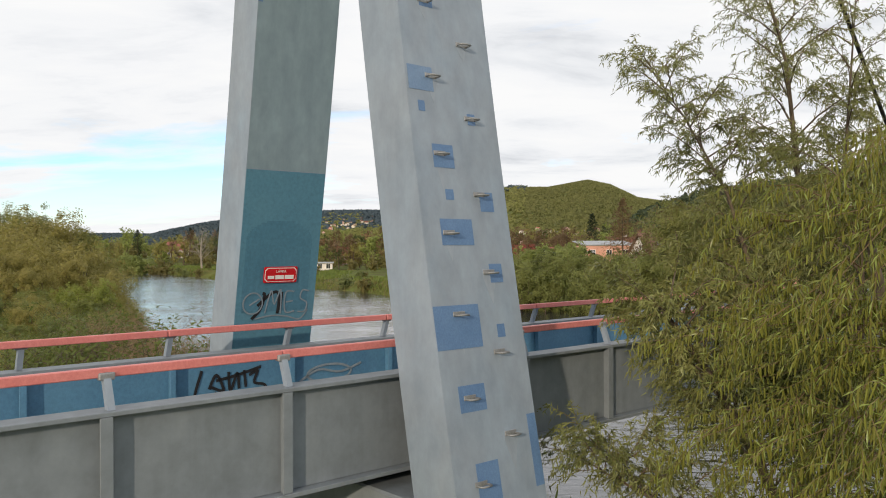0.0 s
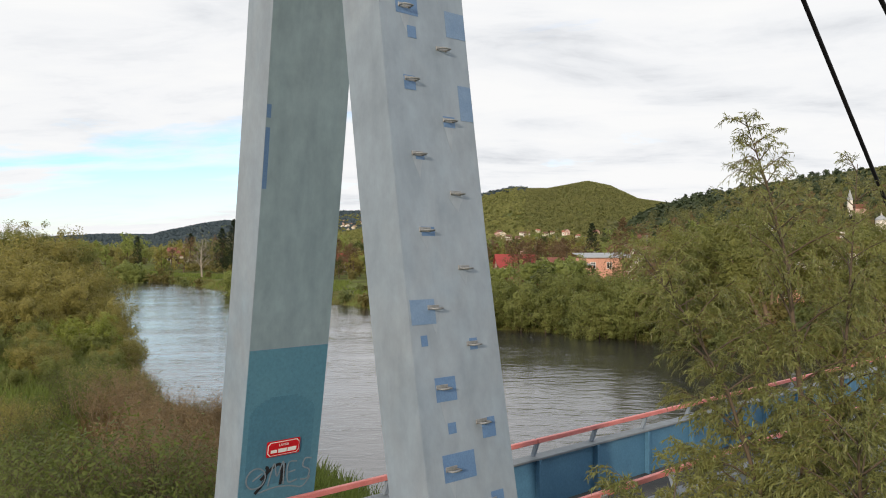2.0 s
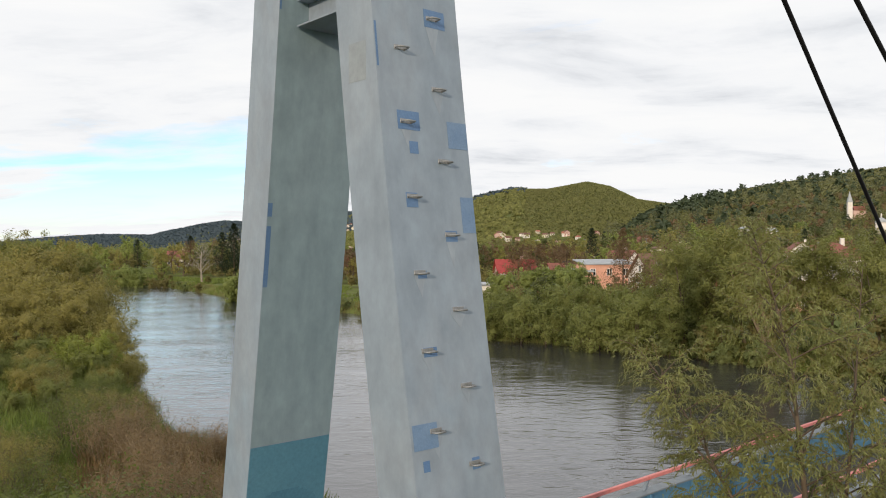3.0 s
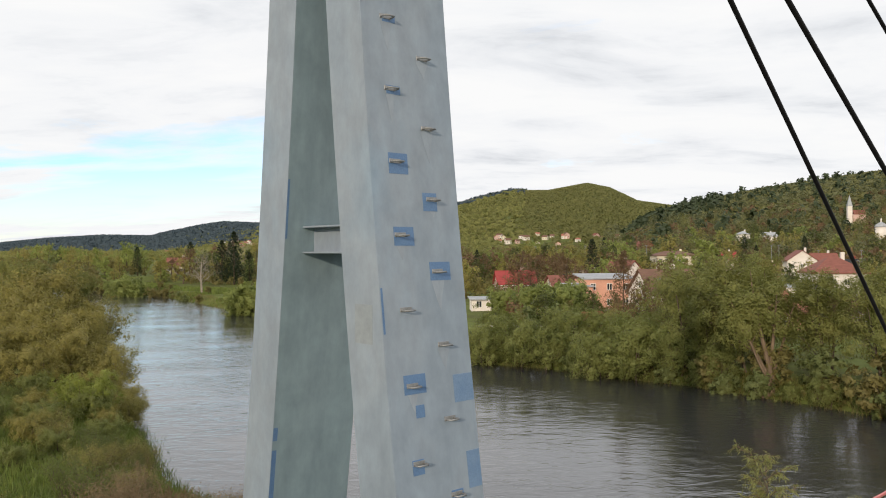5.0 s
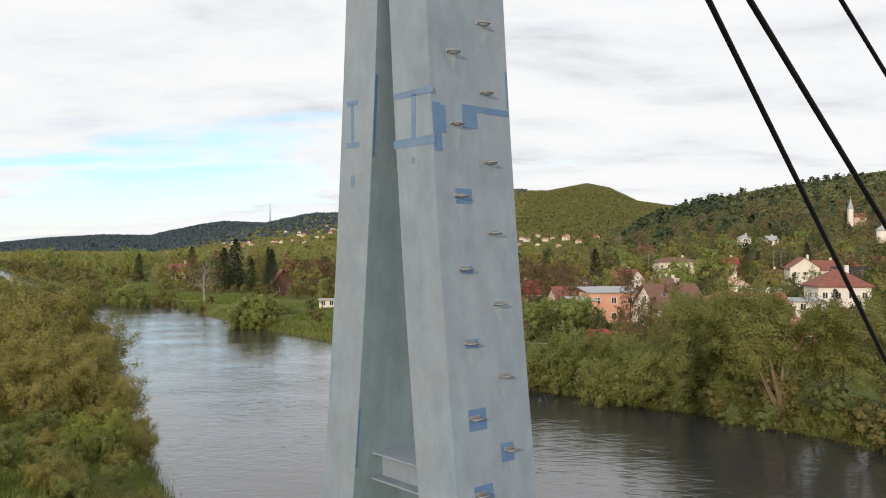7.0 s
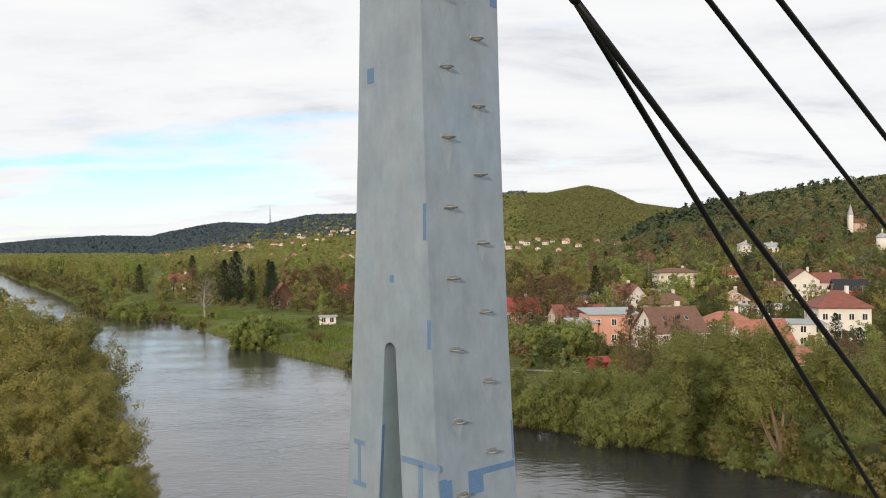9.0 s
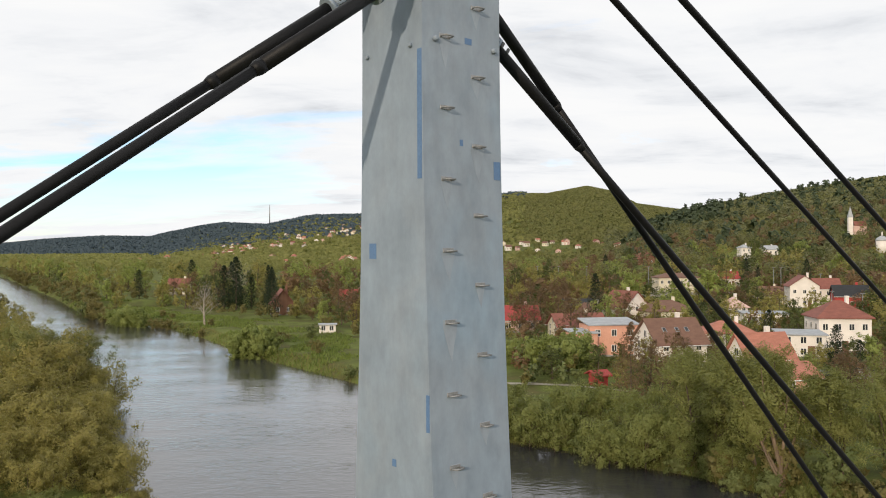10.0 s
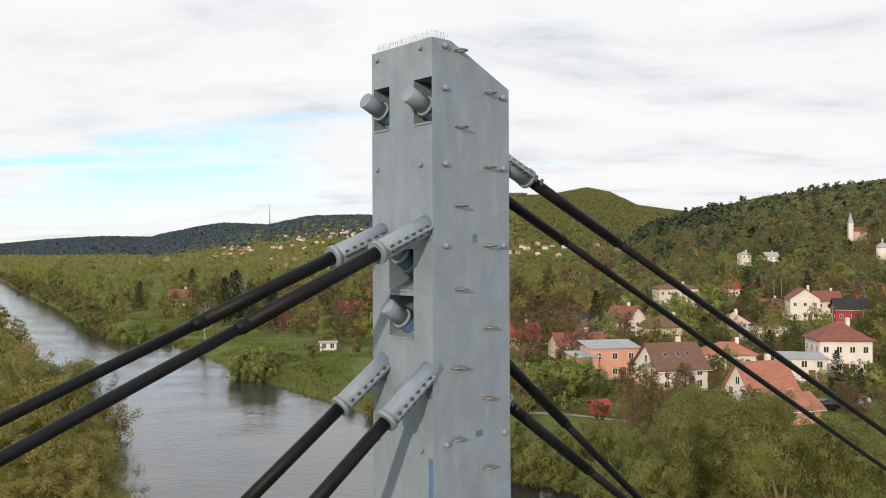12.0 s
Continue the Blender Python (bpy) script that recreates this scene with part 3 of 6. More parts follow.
# water
water_mat = bpy.data.materials.new("river water")
water_mat.use_nodes = True
t = water_mat.node_tree
bs = t.nodes["Principled BSDF"]
bs.inputs["Base Color"].default_value = (0.036, 0.036, 0.039, 1)
bs.inputs["Roughness"].default_value = 0.09
bs.inputs["IOR"].default_value = 2.1
tc = t.nodes.new("ShaderNodeTexCoord")
mp = t.nodes.new("ShaderNodeMapping")
mp.inputs["Rotation"].default_value = (0, 0, radians(35))
mp.inputs["Scale"].default_value = (0.55, 1.0, 1.0)
t.links.new(tc.outputs["Object"], mp.inputs[0])
n1 = node(t, "ShaderNodeTexNoise", Scale=1.25, Detail=2.5, Roughness=0.5, Distortion=0.7)
n2 = node(t, "ShaderNodeTexNoise", Scale=0.12, Detail=3.0, Roughness=0.5)
t.links.new(mp.outputs[0], n1.inputs["Vector"])
t.links.new(mp.outputs[0], n2.inputs["Vector"])
mul = t.nodes.new("ShaderNodeMath"); mul.operation = "MULTIPLY"
pw = ramp(t, [(0.35, grey(0.25)), (0.65, grey(1.0))])
t.links.new(n2.outputs["Fac"], pw.inputs[0])
n3 = node(t, "ShaderNodeTexNoise", Scale=3.6, Detail=3.0, Roughness=0.6, Distortion=0.5)
t.links.new(mp.outputs[0], n3.inputs["Vector"])
mix3 = t.nodes.new("ShaderNodeMath"); mix3.operation = "MULTIPLY_ADD"; mix3.inputs[1].default_value = 0.3
t.links.new(n3.outputs["Fac"], mix3.inputs[0])
t.links.new(n1.outputs["Fac"], mix3.inputs[2])
t.links.new(mix3.outputs[0], mul.inputs[0])
t.links.new(pw.outputs[0], mul.inputs[1])
bu = node(t, "ShaderNodeBump", Strength=0.9, Distance=0.085)
t.links.new(mul.outputs[0], bu.inputs["Height"])
t.links.new(bu.outputs[0], bs.inputs["Normal"])
me = bpy.data.meshes.new("water")
vs, fs = [], []
rows_y = [-300, -100, 0, 10, 20, 30, 40, 50, 60, 75, 90, 110, 140, 180, 220, 320, 450, 575, 900, 1200]
for y in rows_y:
    vs += [(curve_at(y, BANK_Y, NEAR_X) - 4, y, 0.0), (curve_at(y, FAR_Y, FAR_X) + 4, y, 0.0)]
for i in range(len(rows_y) - 1):
    fs.append((2 * i, 2 * i + 1, 2 * i + 3, 2 * i + 2))
me.from_pydata(vs, [], fs)
me.materials.append(water_mat)
tagged(new("water", me), "brown rippled river reflecting the cloudy sky", "water", kind="structure")

# ---- the footbridge ----
bridge = thing("footbridge", "steel footbridge with grey outer and blue inner girders and red handrails", "footbridge", PYLON)
U0, U1 = -46.0, 62.0
G, RAIL = 1.17, 1.10
for s in (1, -1):
    bm = bmesh.new()
    box(bm, (min(s * (G + 0.02), s * G), U0, 3.96), (max(s * (G + 0.02), s * G), U1, 4.74))
    web = part("girder_web_outer", bm, GIRDER, bridge, "grey painted girder web")
    bm = bmesh.new()
    box(bm, (min(s * (G - 0.004), s * (G - 0.024)), U0, 3.96), (max(s * (G - 0.004), s * (G - 0.024)), U1, 4.735))
    part("girder_web_inner", bm, BLUE, bridge, "blue painted girder web")
    bm = bmesh.new()
    box(bm, (s * G - 0.11, U0, 4.742), (s * G + 0.11, U1, 4.775), 0.004)
    part("top_flange", bm, GIRDER, bridge)
    bm = bmesh.new()
    box(bm, (s * G - 0.12, U0, 3.92), (s * G + 0.12, U1, 3.956), 0.004)
    part("bottom_flange", bm, GIRDER, bridge)
bm = bmesh.new()
box(bm, (-G + 0.03, U0, 3.97), (G - 0.03, U1, 4.03))
part("deck", bm, DECK, bridge)
stiff = post = clamp = blade = None
k0 = int((U0 + 0.5) / 1.37)
for k in range(k0, int(U1 / 1.37)):
    u = -0.03 + 1.37 * k
    for s in (1, -1):
        m = pose(s * G, u if s > 0 else u + 0.04, 0, 0, 0, 0 if s > 0 else 180)
        if stiff is None:
            bm = bmesh.new()
            box(bm, (0.02, -0.062, 3.958), (0.105, -0.038, 4.741), 0.002)
            box(bm, (0.098, -0.092, 3.96), (0.115, -0.008, 4.741), 0.002)
            stiff = part("stiffener", bm, GIRDER, bridge)
            bm = bmesh.new()
            box(bm, (-0.1, -0.012, 4.03), (-0.026, 0.012, 4.734), 0.002)
            box(bm, (-0.115, -0.03, 4.03), (-0.1, 0.03, 4.734), 0.002)
            blade = part("inner_stiffener", bm, BLUE, bridge)
            bm = bmesh.new()
            r = [[(0.065, 4.777), (0.005, 4.777)], [(-0.03, 5.02), (-0.085, 5.02)]]
            vv = [[bm.verts.new((x, y, z)) for x, z in lev for y in (-0.025, 0.025)] for lev in r]
            for lev in vv:
                lev[2], lev[3] = lev[3], lev[2]
            for j in range(4):
                bm.faces.new((vv[0][j], vv[0][(j + 1) % 4], vv[1][(j + 1) % 4], vv[1][j]))
            bm.faces.new(vv[0])
            bm.faces.new(vv[1])
            post = part("rail_post", bm, STEEL, bridge)
            bm = bmesh.new()
            box(bm, (-0.075, -0.055, 4.968), (-0.015, 0.055, 5.02), 0.008)
            clamp = part("rail_clamp", bm, ZINC, bridge)
            for o in (stiff, post, clamp, blade):
                o.matrix_basis = m
        else:
            for o in (stiff, post, clamp, blade):
                share(o, bridge, m)

for s in (1, -1):
    for k in range(k0, int(U1 / 1.37) - 1, 2):
        u = -0.03 + 1.37 * k
        bm = bmesh.new()
        box(bm, (s * RAIL - 0.03, u + 0.006, 4.985), (s * RAIL + 0.03, u + 2.74 - 0.006, 5.05), 0.006)
        part("handrail", bm, RED, bridge, "faded red handrail length")

# pier under the pylon
pier = thing("bridge_pier", "concrete pier beam under the deck beside the pylon legs", "pier", PYLON)
bm = bmesh.new()
box(bm, (-4.6, -1.1, 0.2), (4.6, 1.1, 1.6), 0.06)
part("footing", bm, CONCRETE, pier)
bm = bmesh.new()
box(bm, (-1.9, -0.55, 3.35), (1.9, 0.55, 3.80), 0.02)
part("bearing_beam", bm, GIRDER, pier)
bm = bmesh.new()
box(bm, (-1.2, -0.4, 1.55), (1.2, 0.4, 3.35), 0.03)
part("stem", bm, CONCRETE, pier)


# ---- trees ----
def leaf_cloud(centres, per, size, rng, slim=0.45, droop=0.3, heart=None):
    """Leaves round centres (x, y, z, radius): small blades, as vertices and faces. heart: the crown's middle, from which they face away."""
    c = np.repeat(np.array(centres, float), per, axis=0)
    n = len(c)
    d = rng.normal(size=(n, 3))
    d /= np.linalg.norm(d, axis=1)[:, None]
    r = rng.random(n) ** 0.45
    p = c[:, :3] + d * (c[:, 3] * r)[:, None]
    # blades lie roughly along the surface of their clump
    nrm = d * 0.8 + rng.normal(size=(n, 3)) * 0.6
    if heart is not None:
        away = p - (np.array(heart) if len(heart) == 3 else np.repeat(np.array(heart), per, axis=0))
        away /= np.linalg.norm(away, axis=1)[:, None] + 1e-6
        nrm = d * 0.35 + away * 0.75 + rng.normal(size=(n, 3)) * 0.45
    nrm[:, 2] += 0.2
    nrm /= np.linalg.norm(nrm, axis=1)[:, None]
    a = rng.normal(size=(n, 3)); a[:, 2] -= droop
    a -= nrm * np.sum(a * nrm, axis=1)[:, None]
    a /= np.linalg.norm(a, axis=1)[:, None]
    b = np.cross(nrm, a)
    s = size * (0.6 + 0.8 * rng.random(n))[:, None]
    q = np.stack([p + a * s * 1.15, p - a * s * 0.75 + b * s * slim * 1.3, p - a * s * 0.75 - b * s * slim * 1.3], 1).reshape(-1, 3)
    soft = nrm * 0.4 + d * 0.5 + (away * 0.55 if heart is not None else np.array([0, 0, 0.25]))
    return q, np.arange(n * 3).reshape(-1, 3), np.repeat(soft / np.linalg.norm(soft, axis=1)[:, None], 3, axis=0)


def crown_mesh(name, q, f, mat, soft=None):
    """Leaves as one mesh; soft: the way each corner is shaded, so that a crown reads as a rounded mass."""
    me = bpy.data.meshes.new(name)
    me.from_pydata(q.tolist(), [], f.tolist())
    me.materials.append(mat)
    if soft is not None:
        me.polygons.foreach_set("use_smooth", np.ones(len(f), bool))
        me.normals_split_custom_set_from_vertices(soft.tolist())
    return me


def grow(rng, height, spread, start=0.25, limbs=9, twigs=5, upright=0.5, stems=1):
    """Limbs of a tree: tubes, and the places where leaves sit (x, y, z, radius)."""
    tubes, tips = [], []
    for st in range(stems):
        ang0 = rng.random() * 6.28
        off = 0.0 if stems == 1 else 0.12 * spread
        lean_x, lean_y = off * math.cos(ang0), off * math.sin(ang0)
        top = Vector((lean_x * 3 + rng.normal() * 0.05 * spread, lean_y * 3 + rng.normal() * 0.05 * spread, height * (0.86 + 0.1 * rng.random())))
        base = Vector((lean_x, lean_y, -0.3))
        mid = base.lerp(top, 0.5) + Vector((rng.normal(), rng.normal(), 0)) * 0.05 * spread
        trunk = [base, base.lerp(mid, 0.5), mid, mid.lerp(top, 0.5), top]
        r0 = 0.022 * height / math.sqrt(stems)
        tubes.append((trunk, [r0 * 1.25, r0, r0 * 0.7, r0 * 0.4, r0 * 0.1]))
        tips.append((*top, 0.11 * spread))
        for k in range(limbs):
            f = start + (0.95 - start) * (k + 0.5 * rng.random()) / limbs
            p = trunk[0].lerp(trunk[4], f) if f > 0.5 else base.lerp(mid, f * 2)
            ang = ang0 + k * 2.4 + rng.normal() * 0.3
            ln = spread * (0.55 - 0.33 * max(0, f - 0.35) / 0.65) * (0.75 + 0.5 * rng.random())
            out = Vector((math.cos(ang), math.sin(ang), upright + 0.4 * rng.random()))
            e = p + out.normalized() * ln
            m = p.lerp(e, 0.5) + Vector((0, 0, 0.06 * ln))
            rr = r0 * 0.45 * (1.1 - f)
            tubes.append(([p, m, e], [rr, rr * 0.6, rr * 0.15]))
            tips.append((*p.lerp(e, 0.62), 0.15 * spread))
            for j in range(twigs):
                g = 0.35 + 0.65 * rng.random()
                q = p.lerp(e, g)
                w = q + Vector((rng.normal(), rng.normal(), rng.normal() * 0.8 + 0.15)) * ln * 0.30
                tubes.append(([q, w], [rr * 0.3, rr * 0.08]))
                tips.append((*w, (0.07 + 0.07 * rng.random()) * spread))
    return tubes, tips


def tree(name, label, category, seed, height, spread, mat, per=60, size=0.16, bark=None, slim=0.45, group="", **kw):
    rng = np.random.default_rng(seed)
    tubes, tips = grow(rng, height, spread, **kw)
    zs_ = max(p[2] + 0.6 * p[3] for p in tips)
    rs_ = sorted(math.hypot(p[0], p[1]) + 0.6 * p[3] for p in tips)[int(len(tips) * 0.94)]
    fx, fz = spread / 2 / rs_, height / zs_
    tubes = [([Vector((p.x * fx, p.y * fx, p.z * fz)) for p in pts], rad) for pts, rad in tubes]
    tips = [(x * fx, y * fx, z * fz, r * min(fx, fz)) for x, y, z, r in tips]
    t = thing(name, label, category, None, group)
    bm = bmesh.new()
    for pts, rad in tubes:
        tube(bm, pts, rad, 5 if len(pts) > 3 else 3, caps=False)
    part("trunk", bm, bark or BARK, t)
    q, f, soft = leaf_cloud(tips, per, size, rng, slim, heart=(0, 0, 0.38 * height))
    o = new("crown", crown_mesh("crown", q, f, mat, soft))
    o.parent = t
    return t


def fir(name, label, seed, height, spread, mat, group=""):
    rng = np.random.default_rng(seed)
    t = thing(name, label, "tree", None, group)
    bm = bmesh.new()
    tube(bm, [(0, 0, -0.3), (0, 0, height)], [0.016 * height, 0.01], 6, caps=False)
    tips = []
    for k in range(int(height * 9)):
        f = 0.08 + 0.92 * (k / (height * 9))
        r = spread * 0.5 * (1 - f) ** 0.65 * (0.55 + 0.65 * rng.random()) + 0.1
        a = k * 2.4
        for g in (0.45, 0.8, 1.0):
            tips.append((r * g * math.cos(a), r * g * math.sin(a), f * height - 0.18 * r * g, 0.16 * spread * (1 - f) + 0.16))
    part("trunk", bm, BARK, t)
    q, fc, soft = leaf_cloud(tips, 15, 0.14, rng, 0.3, 0.5, heart=(0, 0, 0.3 * height))
    o = new("crown", crown_mesh("crown", q, fc, mat, soft))
    o.parent = t
    return t


kinds = {
    "willow": [tree("willow_tree", "tall riverside willow with olive-green spring leaves", "tree", 11 + i, 11, 9.5, WILLOW, 120, 0.095, stems=3, start=0.17, limbs=11, group="riverside willows") for i in range(3)],
    "olive": [tree("bank_bush", "dense olive-green willow bush on the river bank", "bush", 31 + i, 5.2, 6.4, OLIVE, 66, 0.08, stems=4, start=0.03, limbs=7, twigs=5, group="bank bushes") for i in range(3)],
    "fresh": [tree("bank_shrub", "fresh green rounded shrub on the river bank", "bush", 51 + i, 4.6, 5.8, FRESH, 60, 0.082, stems=4, start=0.03, limbs=7, twigs=5, group="bank shrubs") for i in range(3)],
    "sapling": [tree("lime_bush", "bright lime-green young bush on the river bank", "bush", 171, 4.6, 5.0, LIME_NEAR, 60, 0.075, stems=4, start=0.02, limbs=7, twigs=4, upright=0.9, group="lime bushes")],
    "deep": [tree("garden_tree", "dark green garden tree between the houses", "tree", 71 + i, 7, 6.0, DEEP, 24, 0.19, start=0.03, limbs=12, twigs=3, group="garden trees") for i in range(2)],
    "lime": [tree("garden_tree", "light green garden tree between the houses", "tree", 81 + i, 6, 5.4, LIME_LIT, 24, 0.19, start=0.03, limbs=12, twigs=3, group="garden trees") for i in range(2)],
    "bud": [tree("garden_tree", "olive budding tree between the houses", "tree", 86 + i, 7, 6.0, OLIVE_LIT, 24, 0.19, start=0.03, limbs=12, twigs=3, group="garden trees") for i in range(2)],
    "shrub": [tree("river_bush", "rounded olive-green bush along the water", "bush", 141 + i, 5, 6.2, OLIVE_FAR if i else FRESH_FAR, 25, 0.22, stems=3, start=0.03, limbs=5, twigs=4, group="waterside bushes") for i in range(3)],
    "rust": [tree("copper_tree", "red-brown spring tree with loose crown", "tree", 91 + i, 9, 6.5, RUST, 22, 0.17, start=0.1, limbs=13, group="copper trees") for i in range(2)],
    "dome": [tree("willow_bush", "dense rounded olive willow bush at the meadow edge", "bush", 161 + i, 6, 7, DOME, 38, 0.18, stems=5, start=0.0, limbs=9, twigs=5, group="meadow bushes") for i in range(2)],
    "larch": [fir("larch_tree", "broad red-brown conifer with loose twiggy branches", 121, 10, 7.4, RUST, "copper trees")],
    "fir": [fir("fir_tree", "slim dark fir tree among gardens", 111 + i, 10, 4.6, FIR, "garden firs") for i in range(2)],
}
HIDE = {}


def plant(kind, x, y, h=None, seed=0, z=None, wide=1.0):
    src = kinds[kind][seed % len(kinds[kind])]
    base = {"willow": 11, "olive": 5.2, "fresh": 4.6, "sapling": 4.6, "deep": 7, "lime": 6, "bud": 7, "shrub": 5, "rust": 9, "fir": 10, "larch": 10, "dome": 6}[kind]
    s = (h or base) / base
    m = Matrix.Translation((x, y, (relief(x, y) if z is None else z) - 0.05)) @ Matrix.Rotation(seed * 1.9, 4, "Z") @ Matrix.Diagonal((s * wide, s * wide, s, 1))
    if src.name not in HIDE:
        HIDE[src.name] = True
        src.matrix_basis = m
        return src
    o = copy_thing(src, Matrix())
    o.matrix_basis = m
    return o

# ---- planting ----
rnd = random.Random(4)


def row(kind_names, places, first=0):
    for i, (x, y, h) in enumerate(places):
        plant(kind_names[i % len(kind_names)], x, y, h, i + first)


# the near bank, upstream
row(("olive",), [(-25.5, 60.5, 4.6), (-29, 61.5, 5.2), (-33, 60.5, 5.0), (-37.5, 63, 5.4), (-27, 65, 4.6), (-31, 67, 5.6), (-35, 68.5, 6.6), (-39.5, 70, 7.0), (-44, 67, 7.0), (-22.9, 58.5, 2.3), (-24, 56.8, 3.2), (-41, 77, 7.0), (-34, 75, 6.0), (-47, 80, 8.0)])
row(("olive",), [(-18.9, 45, 1.6), (-19.8, 50.5, 2.4), (-21.2, 53.8, 2.8), (-28.5, 55.5, 3.8), (-32.5, 56, 4.2), (-36.5, 57.5, 4.8), (-20.6, 40.2, 1.9), (-26, 41.5, 2.0), (-23, 45.5, 2.2), (-29, 46, 2.4)], 2)
row(("sapling",), [(-21, 48, 3.0), (-22.8, 49.0, 2.4), (-20.0, 46.8, 1.6)])
row(("fresh",), [(-23.8, 46.5, 1.5), (-26, 51.5, 2.4), (-17.4, 41.5, 1.8), (-30, 51, 2.2), (-20.2, 46.6, 2.3), (-21.5, 43.3, 2.1), (-24.5, 43.5, 2.0), (-27, 47, 2.2), (-18.4, 38.5, 1.7), (-23, 39.2, 1.8), (-19.4, 36, 1.4)], 1)
k = 0
for y in (80, 86, 93, 101, 110, 120, 131, 143, 157, 172, 190, 210, 232, 256):
    x = curve_at(y, BANK_Y, NEAR_X) - 2.2
    plant("olive" if y < 100 else "bud", x, y, rnd.uniform(4.6, 6.2), k)
    plant("bud" if y < 200 else "shrub", x - 7, y + 3, rnd.uniform(5.5, 7.5), k + 1)
    if y > 100:
        plant("shrub", x - 15, y + 5, rnd.uniform(6, 8.5), k + 2)
    k += 3
# the far bank at the water
row(("fresh",), [(4.0, 79.3, 4.6), (7, 77.3, 5.2), (10, 75.4, 4.8), (13.6, 71.0, 5.0), (16.3, 69.2, 5.6), (5.5, 83, 4.6), (12, 79, 4.8), (19.3, 67.6, 4.4), (1, 84, 4.2), (22, 64.5, 3.4)], 3)
row(("shrub",), [(20.6, 64.5, 3.0), (21.6, 62.6, 2.2), (27.2, 57, 2.2), (28, 54.2, 3.4), (29.6, 52.2, 3.2), (31.5, 50, 3.6), (24.6, 62, 3.4), (27.6, 58.5, 3.2), (31, 55, 4)], 5)
row(("willow",), [(21, 68.5, 9.6), (25, 65.5, 9.8), (29.2, 60.5, 8.6), (31.6, 57, 8.8), (35, 61, 9.2), (28, 71, 8.6), (37, 55, 9)])
for k in range(13):
    y = 54 + 2.1 * k
    plant("fresh" if k % 3 else "shrub", curve_at(y, FAR_Y, FAR_X) + 0.9 + 0.8 * rnd.random(), y + 0.5, rnd.uniform(1.7, 2.7), k)
row(("fresh", "willow", "fresh"), [(14.2, 80, 4.4), (22.5, 76, 8.2), (17.6, 78, 4.6), (20.6, 73.5, 4.6), (27, 70, 8.4), (24, 70.5, 5.0)], 4)
plant("larch", 18.6, 84, 9.8, 0, wide=0.8)
plant("rust", 22.6, 83, 9.2, 0, wide=0.55)
# bushes and trees up the far bank, by the meadow
row(("dome",), [(-33.5, 139, 6.6), (-35.2, 140.5, 5.8), (-32, 140, 5.4), (-78, 199, 6.8), (-73, 196, 5.0), (-83, 206, 6.0), (12, 117, 5), (16, 115, 5.8), (19.5, 119, 5.5), (9, 123, 4.4)], 1)
row(("olive", "willow"), [(-44, 88, 9.2), (-47.5, 91, 9.8), (-51, 97, 10), (-46, 100, 9.6), (-40.5, 93, 7.6)], 2)
row(("shrub",), [(-66, 191, 3.2), (-69.5, 194, 3.6), (-57, 179, 2.2), (-52.5, 173, 2.0), (-22, 136, 2.4), (-26, 158, 3.0), (-90, 214, 5.5), (-95, 221, 6.0), (-101, 229, 5.5)], 7)
y = 236.0
k = 0
while y < 640:
    x = curve_at(y, FAR_Y, FAR_X) + 1.5
    tall = min(12.0, 5.8 + (y - 236) * 0.035)
    plant("shrub", x + rnd.random() * 2, y, rnd.uniform(4.5, 6.5), k)
    plant(("bud", "lime", "bud", "lime", "shrub", "lime", "bud")[k % 7], x + 6 + rnd.random() * 5, y + 3, tall * rnd.uniform(0.75, 1.1), k, wide=0.85)
    if k % 2:
        plant(("lime", "bud")[k // 2 % 2], x + 17 + rnd.random() * 12, y + 5, tall * rnd.uniform(0.7, 1.0), k)
    y += 6.5 + (y - 236) * 0.03
    k += 1
for x, y, h, w in ((-60.5, 234, 15.5, 1.25), (-64.5, 236, 13.0, 1.2), (-57, 238, 9.5, 1.1), (-51, 233, 13, 0.75), (-62, 241, 11, 1.1), (-99, 262, 9.5, 1.2), (-103, 330, 12, 1.4)):
    plant("fir", x, y, h, int(y), wide=w)
row(("rust", "deep", "bud"), [(-90, 268, 7), (-84, 275, 6), (-70, 262, 6.5), (-48, 226, 6), (-44, 220, 6.5), (-38, 206, 5.5), (-33, 200, 6.5), (-24, 186, 5.5), (-20, 180, 6)], 1)


